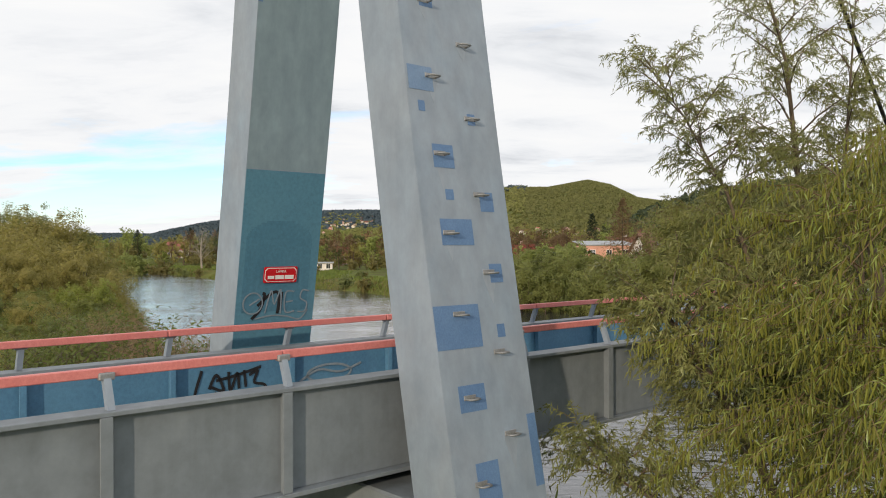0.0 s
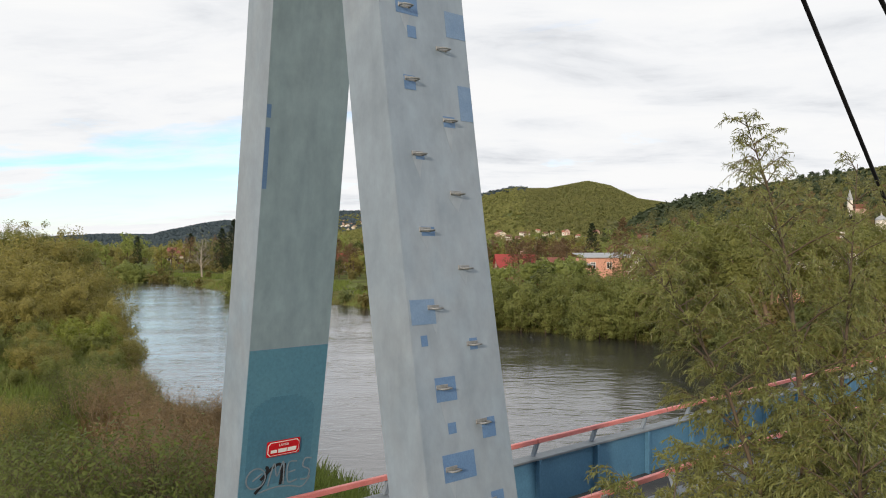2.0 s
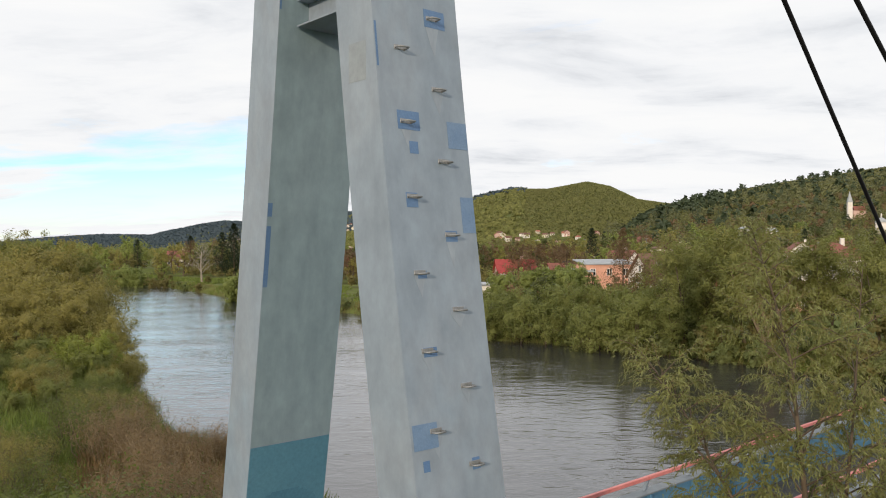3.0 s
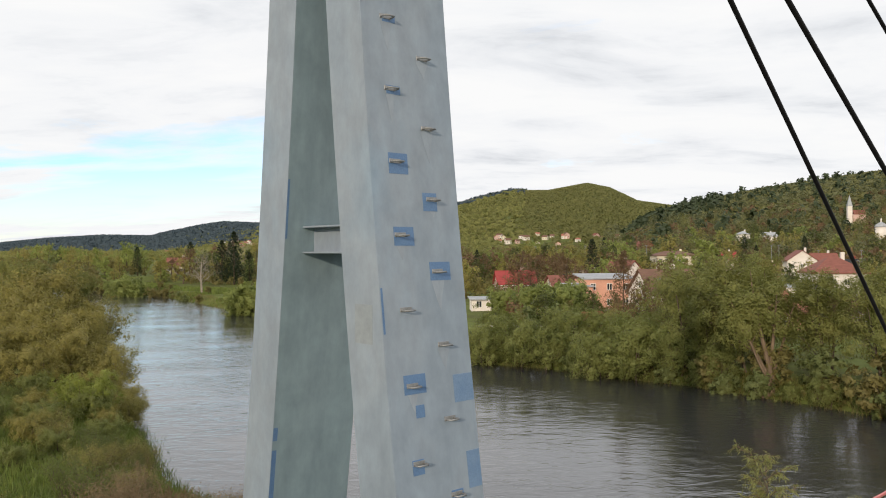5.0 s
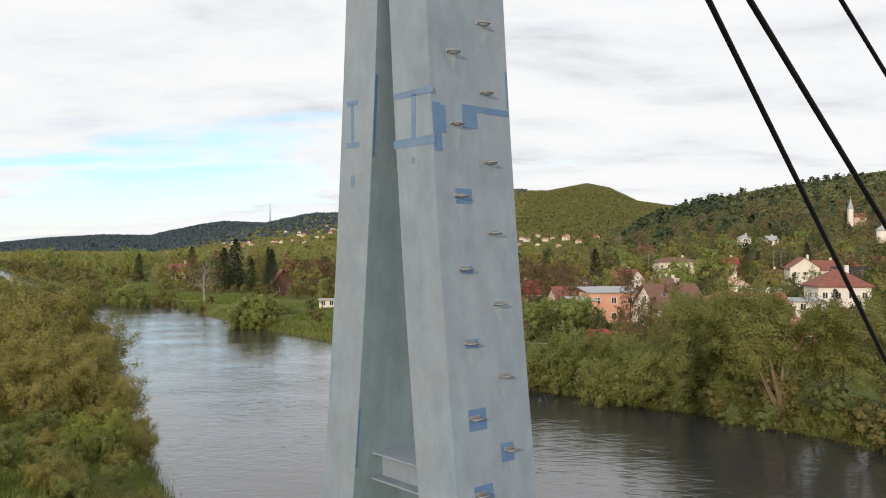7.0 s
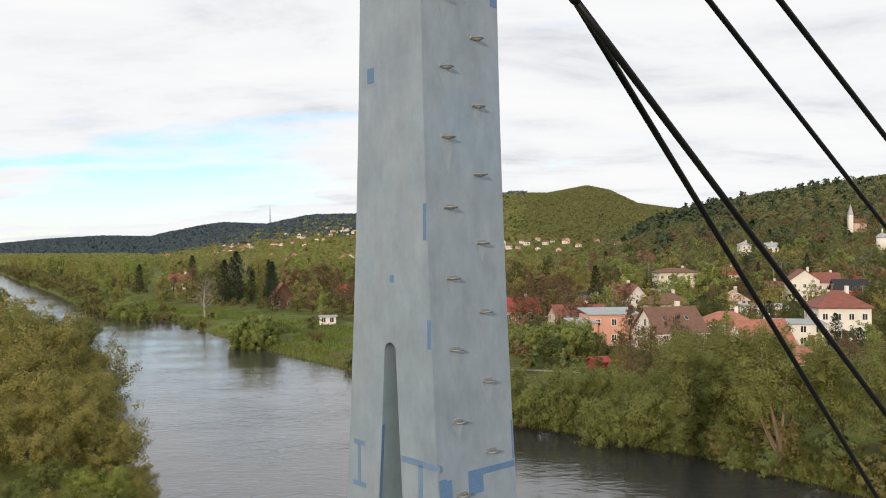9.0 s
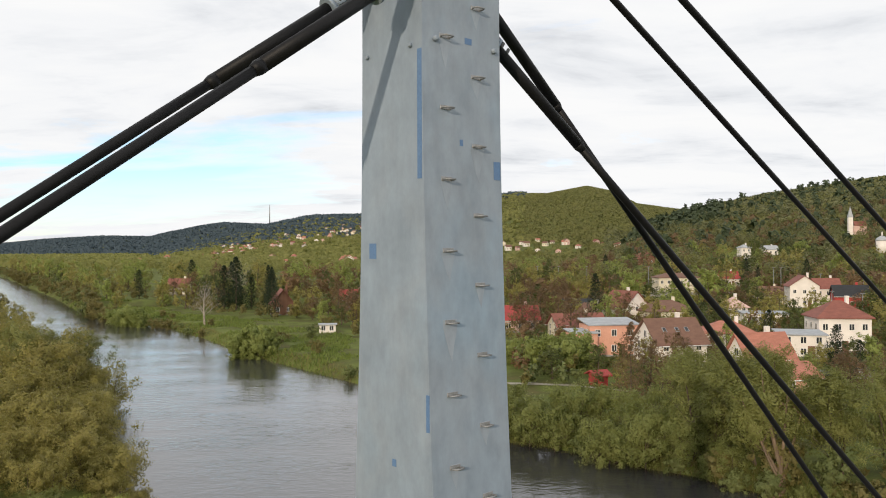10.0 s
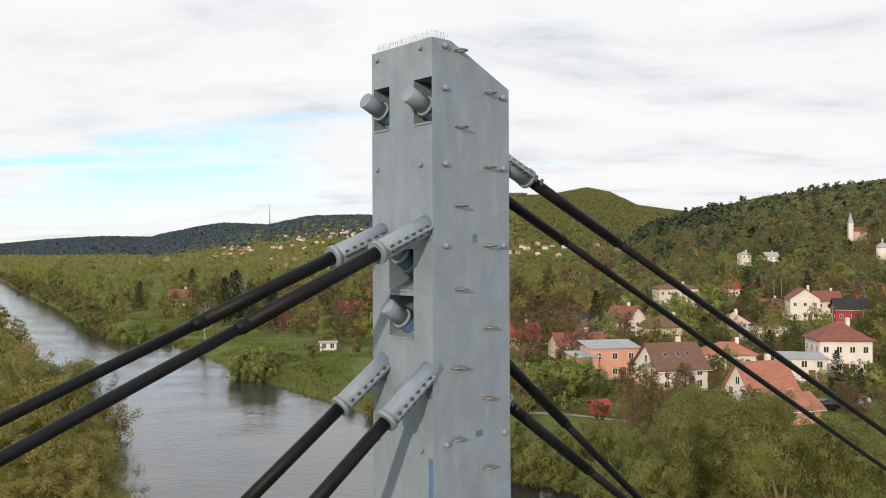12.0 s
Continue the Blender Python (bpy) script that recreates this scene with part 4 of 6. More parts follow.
def leaning_willow():
    """An old willow at the water's edge: bare leaning stems under a loose crown."""
    rng = np.random.default_rng(505)
    x, y = 24.3, 60.6
    t = thing("leaning_willow", "old willow leaning over the water with several bare tan trunks", "tree", pose(x, y, relief(x, y) - 0.1))
    tips = []
    for i, (ex, ey, ez, r) in enumerate(((-2.6, 0.6, 7.0, 0.17), (-0.9, 1.0, 8.2, 0.2), (0.9, 0.8, 7.6, 0.17), (2.4, 1.4, 6.6, 0.14), (-1.9, -0.3, 5.0, 0.12))):
        e = Vector((ex, ey, ez))
        pts = [Vector((0.2 * i - 0.4, 0, -0.3)), Vector((ex * 0.12 + 0.15 * (i % 2), ey * 0.2, ez * 0.28)), Vector((ex * 0.55, ey * 0.5, ez * 0.6)), e]
        bm = bmesh.new()
        tube(bm, pts, [r * 1.3, r, r * 0.7, r * 0.25], 8, caps=False)
        trunk = part("trunk", bm, WARM_BARK, t, "bare tan leaning trunk")
        for k in range(7):
            a = rng.random() * 6.28
            p = pts[2].lerp(e, 0.1 + 0.9 * rng.random())
            w = p + Vector((math.cos(a) * 1.3, math.sin(a) * 0.9 + 0.4, 0.5 + rng.random()))
            bm = bmesh.new()
            tube(bm, [p, w], [r * 0.3, 0.02], 5, caps=False)
            part("branch", bm, WARM_BARK, trunk)
            tips += [(*w, 0.95), (*p.lerp(w, 0.6), 0.7)]
            for j in range(3):
                tips.append((w.x + rng.normal() * 0.9, w.y + 0.5 + rng.normal() * 0.8, w.z + rng.normal() * 0.7, 0.55))
    q, f, soft = leaf_cloud(tips, 130, 0.09, rng, 0.45, heart=(0, 1.5, 5.0))
    o = new("crown", crown_mesh("crown", q, f, WILLOW, soft))
    o.parent = t


leaning_willow()

# buildings with open ground before them: bearing as for the houses, distance, half width, open depth
OPEN = [(1196, 268, 44, 52), (1425, 232, 52, 34), (1505, 225, 32, 28), (1318, 430, 14, 34), (1362, 440, 20, 34), (1481, 130, 62, 10), (1186, 120, 60, 8), (1290, 300, 25, 30), (1503, 512, 22, 40), (1555, 430, 22, 34), (1142, 450, 24, 34), (1076, 130, 50, 8)]


def in_view(x, y):
    b = 784 + (x + 0.965) / y * 1433
    return any(abs(b - px) < w and d - deep < y < d + 6 for px, d, w, deep in OPEN)


def meadow(x, y):
    """The open strip of grass between the river and the gardens."""
    if y > 275 or y < 95:
        return False
    return 0 < x - curve_at(y, FAR_Y, FAR_X) < float(np.interp(y, [95, 110, 150, 200, 240, 275], [9, 12, 28, 28, 24, 10]))


for i in range(16):
    # small bushes scattered along the meadow's edge
    y = rnd.uniform(106, 232)
    plant("shrub", curve_at(y, FAR_Y, FAR_X) + 1.5 + 14 * rnd.random() ** 2, y, rnd.uniform(0.9, 2.4), i)


# the gardens: mixed trees wherever no house stands
LOTS = []


def free(x, y, r):
    return all(math.hypot(x - a, y - b) > r + c for a, b, c in LOTS)


# ---- houses ----
def wall_paint(name, c):
    return material(name, [(0.3, tuple(v * 0.86 for v in c)), (0.7, c)], scale=0.5, fine=8, rough=0.9, bump=0.1)


def tiles(name, c):
    return material(name, [(0.3, tuple(v * 0.7 for v in c)), (0.7, c)], scale=0.9, fine=9, rough=0.85, bump=0.4, stretch=(1, 1, 3))


WHITE_W, CREAM_W, ORANGE_W, PINK_W = wall_paint("white plaster", (0.80, 0.74, 0.68)), wall_paint("cream plaster", (0.71, 0.64, 0.50)), wall_paint("salmon plaster", (0.68, 0.36, 0.26)), wall_paint("pink plaster", (0.62, 0.42, 0.36))
RED_W, BROWN_W = wall_paint("red plaster", (0.42, 0.06, 0.055)), wall_paint("brown timber", (0.20, 0.10, 0.06))
RED_T, BROWN_T, DARKRED_T, ORANGE_T, BLACK_T, METAL_T = tiles("bright red roof", (0.36, 0.055, 0.05)), tiles("brown tile roof", (0.195, 0.105, 0.072)), tiles("dark red tile roof", (0.26, 0.095, 0.07)), tiles("orange-red tile roof", (0.44, 0.18, 0.125)), tiles("black roof", (0.03, 0.032, 0.036)), tiles("grey sheet metal roof", (0.42, 0.44, 0.46))
PANE = material("dark window glass", [(0.3, (0.02, 0.022, 0.025)), (0.7, (0.05, 0.055, 0.06))], scale=2, fine=5, rough=0.1, bump=0)
FRAME_W = wall_paint("white window frame", (0.75, 0.74, 0.7))


def win_mesh(w, h):
    """A window frame with a middle bar, in one piece."""
    bm = bmesh.new()
    b = 0.08
    xs = [-w / 2, -w / 2 + b, -b / 2, b / 2, w / 2 - b, w / 2]
    zs = [0, b, h - b, h]
    grid = [[bm.verts.new((x, -0.04, z)) for z in zs] for x in xs]
    for i in range(5):
        for j in range(3):
            if not (j == 1 and i in (1, 3)):
                bm.faces.new((grid[i][j], grid[i + 1][j], grid[i + 1][j + 1], grid[i][j + 1]))
    r = bmesh.ops.extrude_face_region(bm, geom=list(bm.faces))
    bmesh.ops.translate(bm, verts=[v for v in r["geom"] if isinstance(v, bmesh.types.BMVert)], vec=(0, 0.06, 0))
    return bm


WIN = PANE_MESH = None


def house(label, px, base_y, dist, w, d, h, rh, yaw, roof, wall, cover, cols=3, floors=2, chimney=True, z=None):
    """px, base_y: where the house stands in the view from the top of the climb; dist: metres ahead. roof: gable (ridge along x), cross (ridge along y), hip or flat."""
    global WIN, PANE_MESH
    w, d, h, rh = w * 0.8, d * 0.8, h * 0.76, rh * 0.78
    x = -0.965 + (px - 784) / 1433.0 * (dist + d / 2)
    y = 0.12 + dist + d / 2
    zz = relief(x, y) if z is None else z
    LOTS.append((x, y, max(w, d) * 0.62))
    H = thing("house", label, "house", pose(x, y, zz, 0, 0, yaw), "town houses")
    bm = bmesh.new()
    box(bm, (-w / 2, -d / 2, -1.0), (w / 2, d / 2, h))
    if roof in ("gable", "cross"):
        if roof == "gable":
            ends = [[(sx * w / 2, -d / 2, h), (sx * w / 2, d / 2, h), (sx * w / 2, 0, h + rh)] for sx in (-1, 1)]
        else:
            ends = [[(-w / 2, sy * d / 2, h), (w / 2, sy * d / 2, h), (0, sy * d / 2, h + rh)] for sy in (-1, 1)]
        for e in ends:
            bm.faces.new([bm.verts.new(p) for p in e])
    part("wall", bm, wall, H)
    o, th = 0.45, 0.16
    bm = bmesh.new()

    def slab(pts):
        top = [bm.verts.new(p) for p in pts]
        low = [bm.verts.new((p[0], p[1], p[2] - th)) for p in pts]
        bm.faces.new(top)
        bm.faces.new(low[::-1])
        for i in range(len(pts)):
            j = (i + 1) % len(pts)
            bm.faces.new((top[i], low[i], low[j], top[j]))

    e = th + 0.02
    if roof == "gable":
        k = rh / (d / 2) * o
        for sy in (-1, 1):
            slab([(-w / 2 - o, sy * (d / 2 + o), h - k + e), (w / 2 + o, sy * (d / 2 + o), h - k + e), (w / 2 + o, 0, h + rh + e), (-w / 2 - o, 0, h + rh + e)])
    elif roof == "cross":
        k = rh / (w / 2) * o
        for sx in (-1, 1):
            slab([(sx * (w / 2 + o), -d / 2 - o, h - k + e), (sx * (w / 2 + o), d / 2 + o, h - k + e), (0, d / 2 + o, h + rh + e), (0, -d / 2 - o, h + rh + e)])
    elif roof == "hip":
        r = max(0.0, (w - d) / 2)
        a, b = w / 2 + o, d / 2 + o
        c = [(-a, -b, h), (a, -b, h), (a, b, h), (-a, b, h)]
        l, rr = (-r, 0, h + rh), (r, 0, h + rh)
        for f in ([c[0], c[1], rr, l], [c[1], c[2], rr], [c[2], c[3], l, rr], [c[3], c[0], l]):
            slab([(p[0], p[1], p[2] + e) for p in f])
    else:
        slab([(-w / 2 - 0.3, -d / 2 - 0.3, h + 0.05 + e), (w / 2 + 0.3, -d / 2 - 0.3, h + 0.05 + e), (w / 2 + 0.3, d / 2 + 0.3, h + rh + e), (-w / 2 - 0.3, d / 2 + 0.3, h + rh + e)])
    roof_ob = part("roof", bm, cover, H)
    if chimney:
        bm = bmesh.new()
        box(bm, (w * 0.18, d * 0.05, h + rh * 0.4), (w * 0.18 + 0.6, d * 0.05 + 0.6, h + rh + 0.9), 0.03)
        part("chimney", bm, wall, roof_ob)
    if dist < 320 and w > 4 and roof == "gable":
        for sy in (-1, 1):
            bm = bmesh.new()
            k = rh / (d / 2) * o
            tube(bm, [(-w / 2 - o, sy * (d / 2 + o + 0.05), h - k), (w / 2 + o, sy * (d / 2 + o + 0.05), h - k)], 0.08, 6)
            part("gutter", bm, FRAME_W, roof_ob)
        for sx in (-1, 1):
            wo = None if WIN is None else share(WIN, H, pose(sx * w / 2, 0, h + rh * 0.18, 0, 0, sx * 90))
            if wo:
                share(PANE_MESH, wo, Matrix())
    if dist < 150 and cover is BROWN_T and roof == "gable":
        slope = math.atan2(rh, d / 2)
        for at in (-0.24, 0.02, 0.22):
            bm = bmesh.new()
            box(bm, (-0.3, -0.45, 0.0), (0.3, 0.45, 0.07), 0.02)
            sk = part("skylight", bm, METAL_T, roof_ob)
            sk.matrix_basis = pose(at * w, -d * 0.25, h + rh * 0.5 + e, 0, 0, 0) @ Matrix.Rotation(slope, 4, "X")
            bm = bmesh.new()
            box(bm, (-0.24, -0.39, 0.06), (0.24, 0.39, 0.08))
            part("pane", bm, PANE, sk)
    if dist < 320 and cols and h > 2.6:
        bm = bmesh.new()
        box(bm, (-0.5, -d / 2 - 0.05, 0.0), (0.5, -d / 2 + 0.02, 2.0), 0.01)
        part("door", bm, BROWN_W, H, "brown timber house door").matrix_basis = Matrix.Translation((w * 0.5 / cols, 0, 0)) if cols % 2 else Matrix()
        bm = bmesh.new()
        box(bm, (-w / 2 - 0.04, -d / 2 - 0.04, -1.0), (w / 2 + 0.04, d / 2 + 0.04, 0.3))
        part("plinth", bm, CONCRETE, H, "grey rendered plinth")
    fh = h / floors
    for fl in range(floors if cols else 0):
        spots = [((i + 0.5) / cols - 0.5) * w for i in range(cols)]
        side = [((i + 0.5) / max(1, cols - 1) - 0.5) * d for i in range(max(1, cols - 1))]
        spots = [(p, -d / 2, 0) for p in spots] + [(-w / 2, p, -90) for p in side] + [(w / 2, p, 90) for p in side]
        for sx, sy, turn in spots:
            m = pose(sx, sy, fl * fh + fh * 0.32, 0, 0, turn)
            if WIN is None:
                WIN = part("window", win_mesh(0.9, 1.1), FRAME_W, H)
                WIN.matrix_basis = m
                bm = bmesh.new()
                box(bm, (-0.38, -0.012, 0.07), (0.38, 0.015, 1.03))
                PANE_MESH = part("pane", bm, PANE, WIN)
            else:
                wo = share(WIN, H, m)
                share(PANE_MESH, wo, Matrix())
    return H


house("salmon two-storey house with grey sheet metal roof", 1078, 652, 130, 10.2, 6.8, 6.5, 0.9, 8, "flat", ORANGE_W, METAL_T, 3, 2, False)
house("low salmon annex with sheet metal roof", 1030, 655, 128, 5.0, 5.6, 5.0, 0.5, 8, "flat", ORANGE_W, METAL_T, 1, 1, False)
house("house with dark red tile roof", 1022, 640, 154, 12, 8.5, 3.4, 2.7, 10, "gable", CREAM_W, DARKRED_T)
house("white house with half-hipped brown tile roof", 1186, 684, 119, 10, 9.5, 4.4, 4.2, 14, "gable", WHITE_W, BROWN_T)
house("low pink house with bright red roof", 918, 606, 168, 9.6, 8, 3.6, 3.2, 5, "gable", PINK_W, RED_T, 3, 1)
house("dark barn with black roof", 1029, 572, 205, 11, 8, 3.0, 2.6, 0, "gable", BROWN_W, BLACK_T, 2, 1, False)
house("small grey gabled house", 1050, 597, 178, 8, 8, 3.2, 3.2, 20, "cross", CREAM_W, BROWN_T, 2, 1)
house("white house with red-brown roof", 1108, 580, 192, 9, 10, 5.0, 4.2, 30, "cross", WHITE_W, DARKRED_T)
house("low house with brown hipped roof", 1178, 606, 188, 15, 10.5, 3.4, 3.0, 12, "hip", CREAM_W, BROWN_T, 3, 1)
house("bungalow with orange-brown hipped roof", 1286, 648, 140, 11, 8, 3.2, 2.4, -8, "hip", WHITE_W, ORANGE_T, 3, 1)
house("long house with orange-red tile roof and white gable", 1346, 696, 104, 8.8, 6.8, 3.4, 4.4, 16, "gable", WHITE_W, ORANGE_T)
house("white flat-roofed modern house with balcony", 1416, 664, 126, 8.4, 9, 4.7, 0.25, -14, "flat", WHITE_W, METAL_T, 3, 2, False)
house("large white villa with hipped red-brown roof", 1483, 640, 133, 10.4, 8.8, 7.4, 3.4, -6, "hip", WHITE_W, DARKRED_T, 4, 2)
house("white house with pink hipped roof", 1298, 584, 190, 5, 8, 4.2, 3.0, 10, "hip", WHITE_W, PINK_W, 2, 2)
house("long white flat-roofed building", 1352, 613, 182, 12, 7.5, 3.1, 0.3, -8, "flat", WHITE_W, METAL_T, 4, 1, False)
house("pale villa with twin red gables", 1420, 553, 232, 10, 10, 8.4, 3.6, -12, "cross", WHITE_W, DARKRED_T, 3, 2)
house("pale villa wing with red roof", 1462, 553, 233, 8.5, 9, 7.4, 3.4, -12, "gable", WHITE_W, DARKRED_T, 3, 2)
house("red house with black roof", 1505, 556, 225, 11, 8, 5.2, 3.4, -14, "gable", RED_W, BLACK_T, 3, 1)
house("house with weathered brown-red roof", 1362, 548, 246, 10, 8, 3.6, 3.4, -10, "gable", CREAM_W, BROWN_T, 3, 1)
house("long cream station building", 1196, 532, 268, 17, 9, 7.4, 1.8, 4, "hip", CREAM_W, BROWN_T, 6, 2)
house("small house with red roof", 1288, 512, 300, 9, 8, 4.4, 3.2, 0, "gable", WHITE_W, RED_T, 3, 1)
house("white house high on the wooded slope", 1318, 466, 430, 6.5, 7, 7.5, 2.2, 5, "hip", WHITE_W, METAL_T, 2, 2)
house("pale house with grey roof on the slope", 1362, 466, 440, 10, 7, 4, 2.5, 0, "gable", WHITE_W, METAL_T, 3, 1)
house("house with red-brown roof on the slope", 1142, 452, 450, 11, 9, 4, 4, 20, "cross", BROWN_W, DARKRED_T, 2, 1)
house("red garden shed by the meadow", 1060, 722, 102, 2.1, 2.4, 1.8, 0.5, 20, "gable", RED_W, RED_T, 0, 1, False)
house("low annex with orange-red roof", 1396, 738, 96, 6.5, 6, 2.6, 1.8, 16, "gable", ORANGE_W, ORANGE_T, 2, 1, False)
house("pink cottage with brown-red roof across the meadow", 320, 536, 280, 9, 8, 3.8, 3.4, 0, "gable", CREAM_W, DARKRED_T, 3, 1)
house("brown house with steep red-brown roof", 500, 560, 214, 7, 8, 4.2, 4.6, 18, "cross", BROWN_W, DARKRED_T, 2, 1)
house("house with wide red roof behind the meadow", 627, 556, 240, 10, 9, 3.6, 3.2, 8, "gable", PINK_W, RED_T, 3, 1)
house("white garden caravan on the meadow edge", 581, 607, 168, 4.2, 2.2, 2.1, 0.2, 6, "flat", WHITE_W, METAL_T, 2, 1, False)
house("white farm shed by the bushes", 868, 640, 130, 6, 4, 2.2, 0.4, 4, "flat", WHITE_W, METAL_T, 2, 1, False)
VILLAS = []


def on_slope(px, drop, near=420, far=2600):
    """Distance at which the land meets a line of sight from the top of the climb: px as for the houses, drop below level in the same units."""
    for k in range(int((far - near) / 20)):
        d = near + 20 * k
        if relief((px - 784) / 1433 * d, d) > 22.4 - drop / 1433 * d:
            return d
    return None


def far_villa(px, drop, size, open_view=True):
    dist = on_slope(px, drop)
    if dist is None:
        return
    k = size * rnd.uniform(0.7, 1.15) * min(1.2, 0.5 + dist / 1700)
    if open_view:
        VILLAS.append((px, dist))
    house("small far villa on the slope", px, 0, dist, k * rnd.uniform(12, 17), k * 11, k * rnd.uniform(7.5, 10.5), k * rnd.uniform(4, 5), rnd.uniform(-40, 40), rnd.choice(["gable", "hip", "cross"]), rnd.choice([WHITE_W, CREAM_W, WHITE_W, PINK_W]), rnd.choice([DARKRED_T, ORANGE_T, ORANGE_T, BROWN_T]), 2, 1, False)


for i in range(84):
    # the lit hamlet strung up the slope under the mast
    f = rnd.random()
    px = 365 + 290 * f ** 1.15 + rnd.uniform(-16, 16)
    far_villa(px, 18 - 52 * f + rnd.gauss(0, 6), 0.44, i % 3 > 0)
for i in range(20):
    # below the round hill
    far_villa(870 + 230 * rnd.random() ** 1.2, rnd.uniform(-6, 16), 0.5, i % 2 == 0)
for i in range(16):
    far_villa(190 + 440 * rnd.random(), rnd.uniform(22, 34), 0.6)

def by_sight(rows):
    """Trees by bearing (as seen from the top of the climb), distance and height."""
    for i, (kind, bearing, dist, h, w) in enumerate(rows):
        x = -0.965 + (bearing - 784) / 1433.0 * dist
        plant(kind, x, dist, h, i, wide=w)
        LOTS.append((x, dist, 1.8))


by_sight([("rust", 1150, 97, 6.6, 0.85), ("rust", 1174, 95, 5.6, 1.0), ("rust", 1200, 96, 4.6, 1.1), ("fir", 1176, 150, 3.4, 1.2), ("fir", 1362, 150, 6.0, 1.5), ("fir", 1480, 118, 6.2, 1.3), ("rust", 1486, 106, 3.6, 1.2), ("fir", 1523, 107, 5.2, 1.2), ("lime", 1080, 168, 8.6, 0.9),
          ])
by_sight([("rust", 955, 181, 9.0, 1.0), ("rust", 988, 179, 9.0, 1.0), ("deep", 978, 108, 4.6, 1.5), ("deep", 944, 134, 4.4, 1.4), ("deep", 962, 132, 4.2, 1.3), ("deep", 1100, 117, 4.0, 1.0),
          ("deep", 1230, 152, 6.2, 1.3), ("deep", 1244, 156, 6.6, 1.2), ("rust", 1135, 150, 5.0, 1.0), ("lime", 1257, 240, 10, 1.2), ("bud", 1240, 244, 10, 1.2), ("deep", 1200, 240, 8, 1.2),
          ])
by_sight([("bud", 1145, 120, 5.0, 1.1), ("bud", 1452, 117, 3.8, 1.3), ("deep", 1512, 120, 4.2, 1.3), ("lime", 1428, 112, 3.0, 1.4), ("bud", 1541, 116, 4.2, 1.3), ("deep", 1476, 122, 3.4, 1.4), ("bud", 1228, 109, 3.4, 1.3), ("lime", 1158, 110, 3.2, 1.3), ("rust", 1270, 121, 5.2, 1.0), ("deep", 1312, 118, 4.6, 1.1), ("bud", 1440, 113, 3.0, 1.2), ("lime", 1545, 114, 5.4, 1.2), ("deep", 1405, 140, 5.4, 1.1),
          ("bud", 1100, 205, 8, 1.2), ("deep", 1150, 215, 9, 1.1), ("rust", 1310, 210, 8, 1.1), ("deep", 1340, 215, 8, 1.2), ("bud", 1380, 205, 7, 1.3), ("deep", 1530, 170, 7, 1.2), ("bud", 1555, 190, 8, 1.2),
          ("bud", 1005, 125, 4.6, 1.2), ("lime", 1025, 116, 4.2, 1.3), ("rust", 1215, 116, 4.8, 1.2), ("rust", 1062, 190, 7.5, 1.1), ("bud", 1020, 185, 7, 1.3), ("deep", 930, 200, 7, 1.4)])
n = 0
tries = 0
while n < 235 and tries < 14000:
    tries += 1
    y = 92 + 250 * rnd.random() ** 1.3
    s = rnd.uniform(-0.42, 0.60)
    x = s * y
    inside, near = river_depth(x, y)
    if near or inside > -12 - (14 if x < 12 else 0) or not free(x, y, 1.6):
        continue
    if meadow(x, y) or in_view(x, y):
        continue
    if s < 0.13 and y < 150 and rnd.random() < 0.8:
        continue
    kind = rnd.choices(["deep", "lime", "rust", "bud", "fir"], [4, 2.6, 5.5, 4.4, 0.7])[0]
    h = {"deep": 6.6, "lime": 6.0, "rust": 6.8, "bud": 6.6, "fir": 9}[kind] * rnd.uniform(0.75, 1.25) * (1.0 if y < 140 else 1.15)
    if y < 128 and s > 0.1:
        h = min(h, rnd.uniform(2.8, 5.0))
    plant(kind, x, y, h, n)
    LOTS.append((x, y, 1.6))
    n += 1

# taller single trees behind the town and along the valley
n = tries = 0
while n < 110 and tries < 6000:
    tries += 1
    right = n % 3 < 2
    y = rnd.uniform(200, 440) if right else rnd.uniform(235, 520)
    s = rnd.uniform(0.05, 0.6) if right else rnd.uniform(-0.40, 0.04)
    x = s * y
    inside, near = river_depth(x, y)
    if near or inside > -14 or meadow(x, y) or in_view(x, y) or not free(x, y, 2.5):
        continue
    kind = rnd.choices(["deep", "lime", "rust", "bud"], [4, 3, 2.6, 3.6] if right else [2, 4, 2, 4])[0]
    plant(kind, x, y, rnd.uniform(8, 13), n, wide=rnd.uniform(0.85, 1.15))
    LOTS.append((x, y, 2.5))
    n += 1


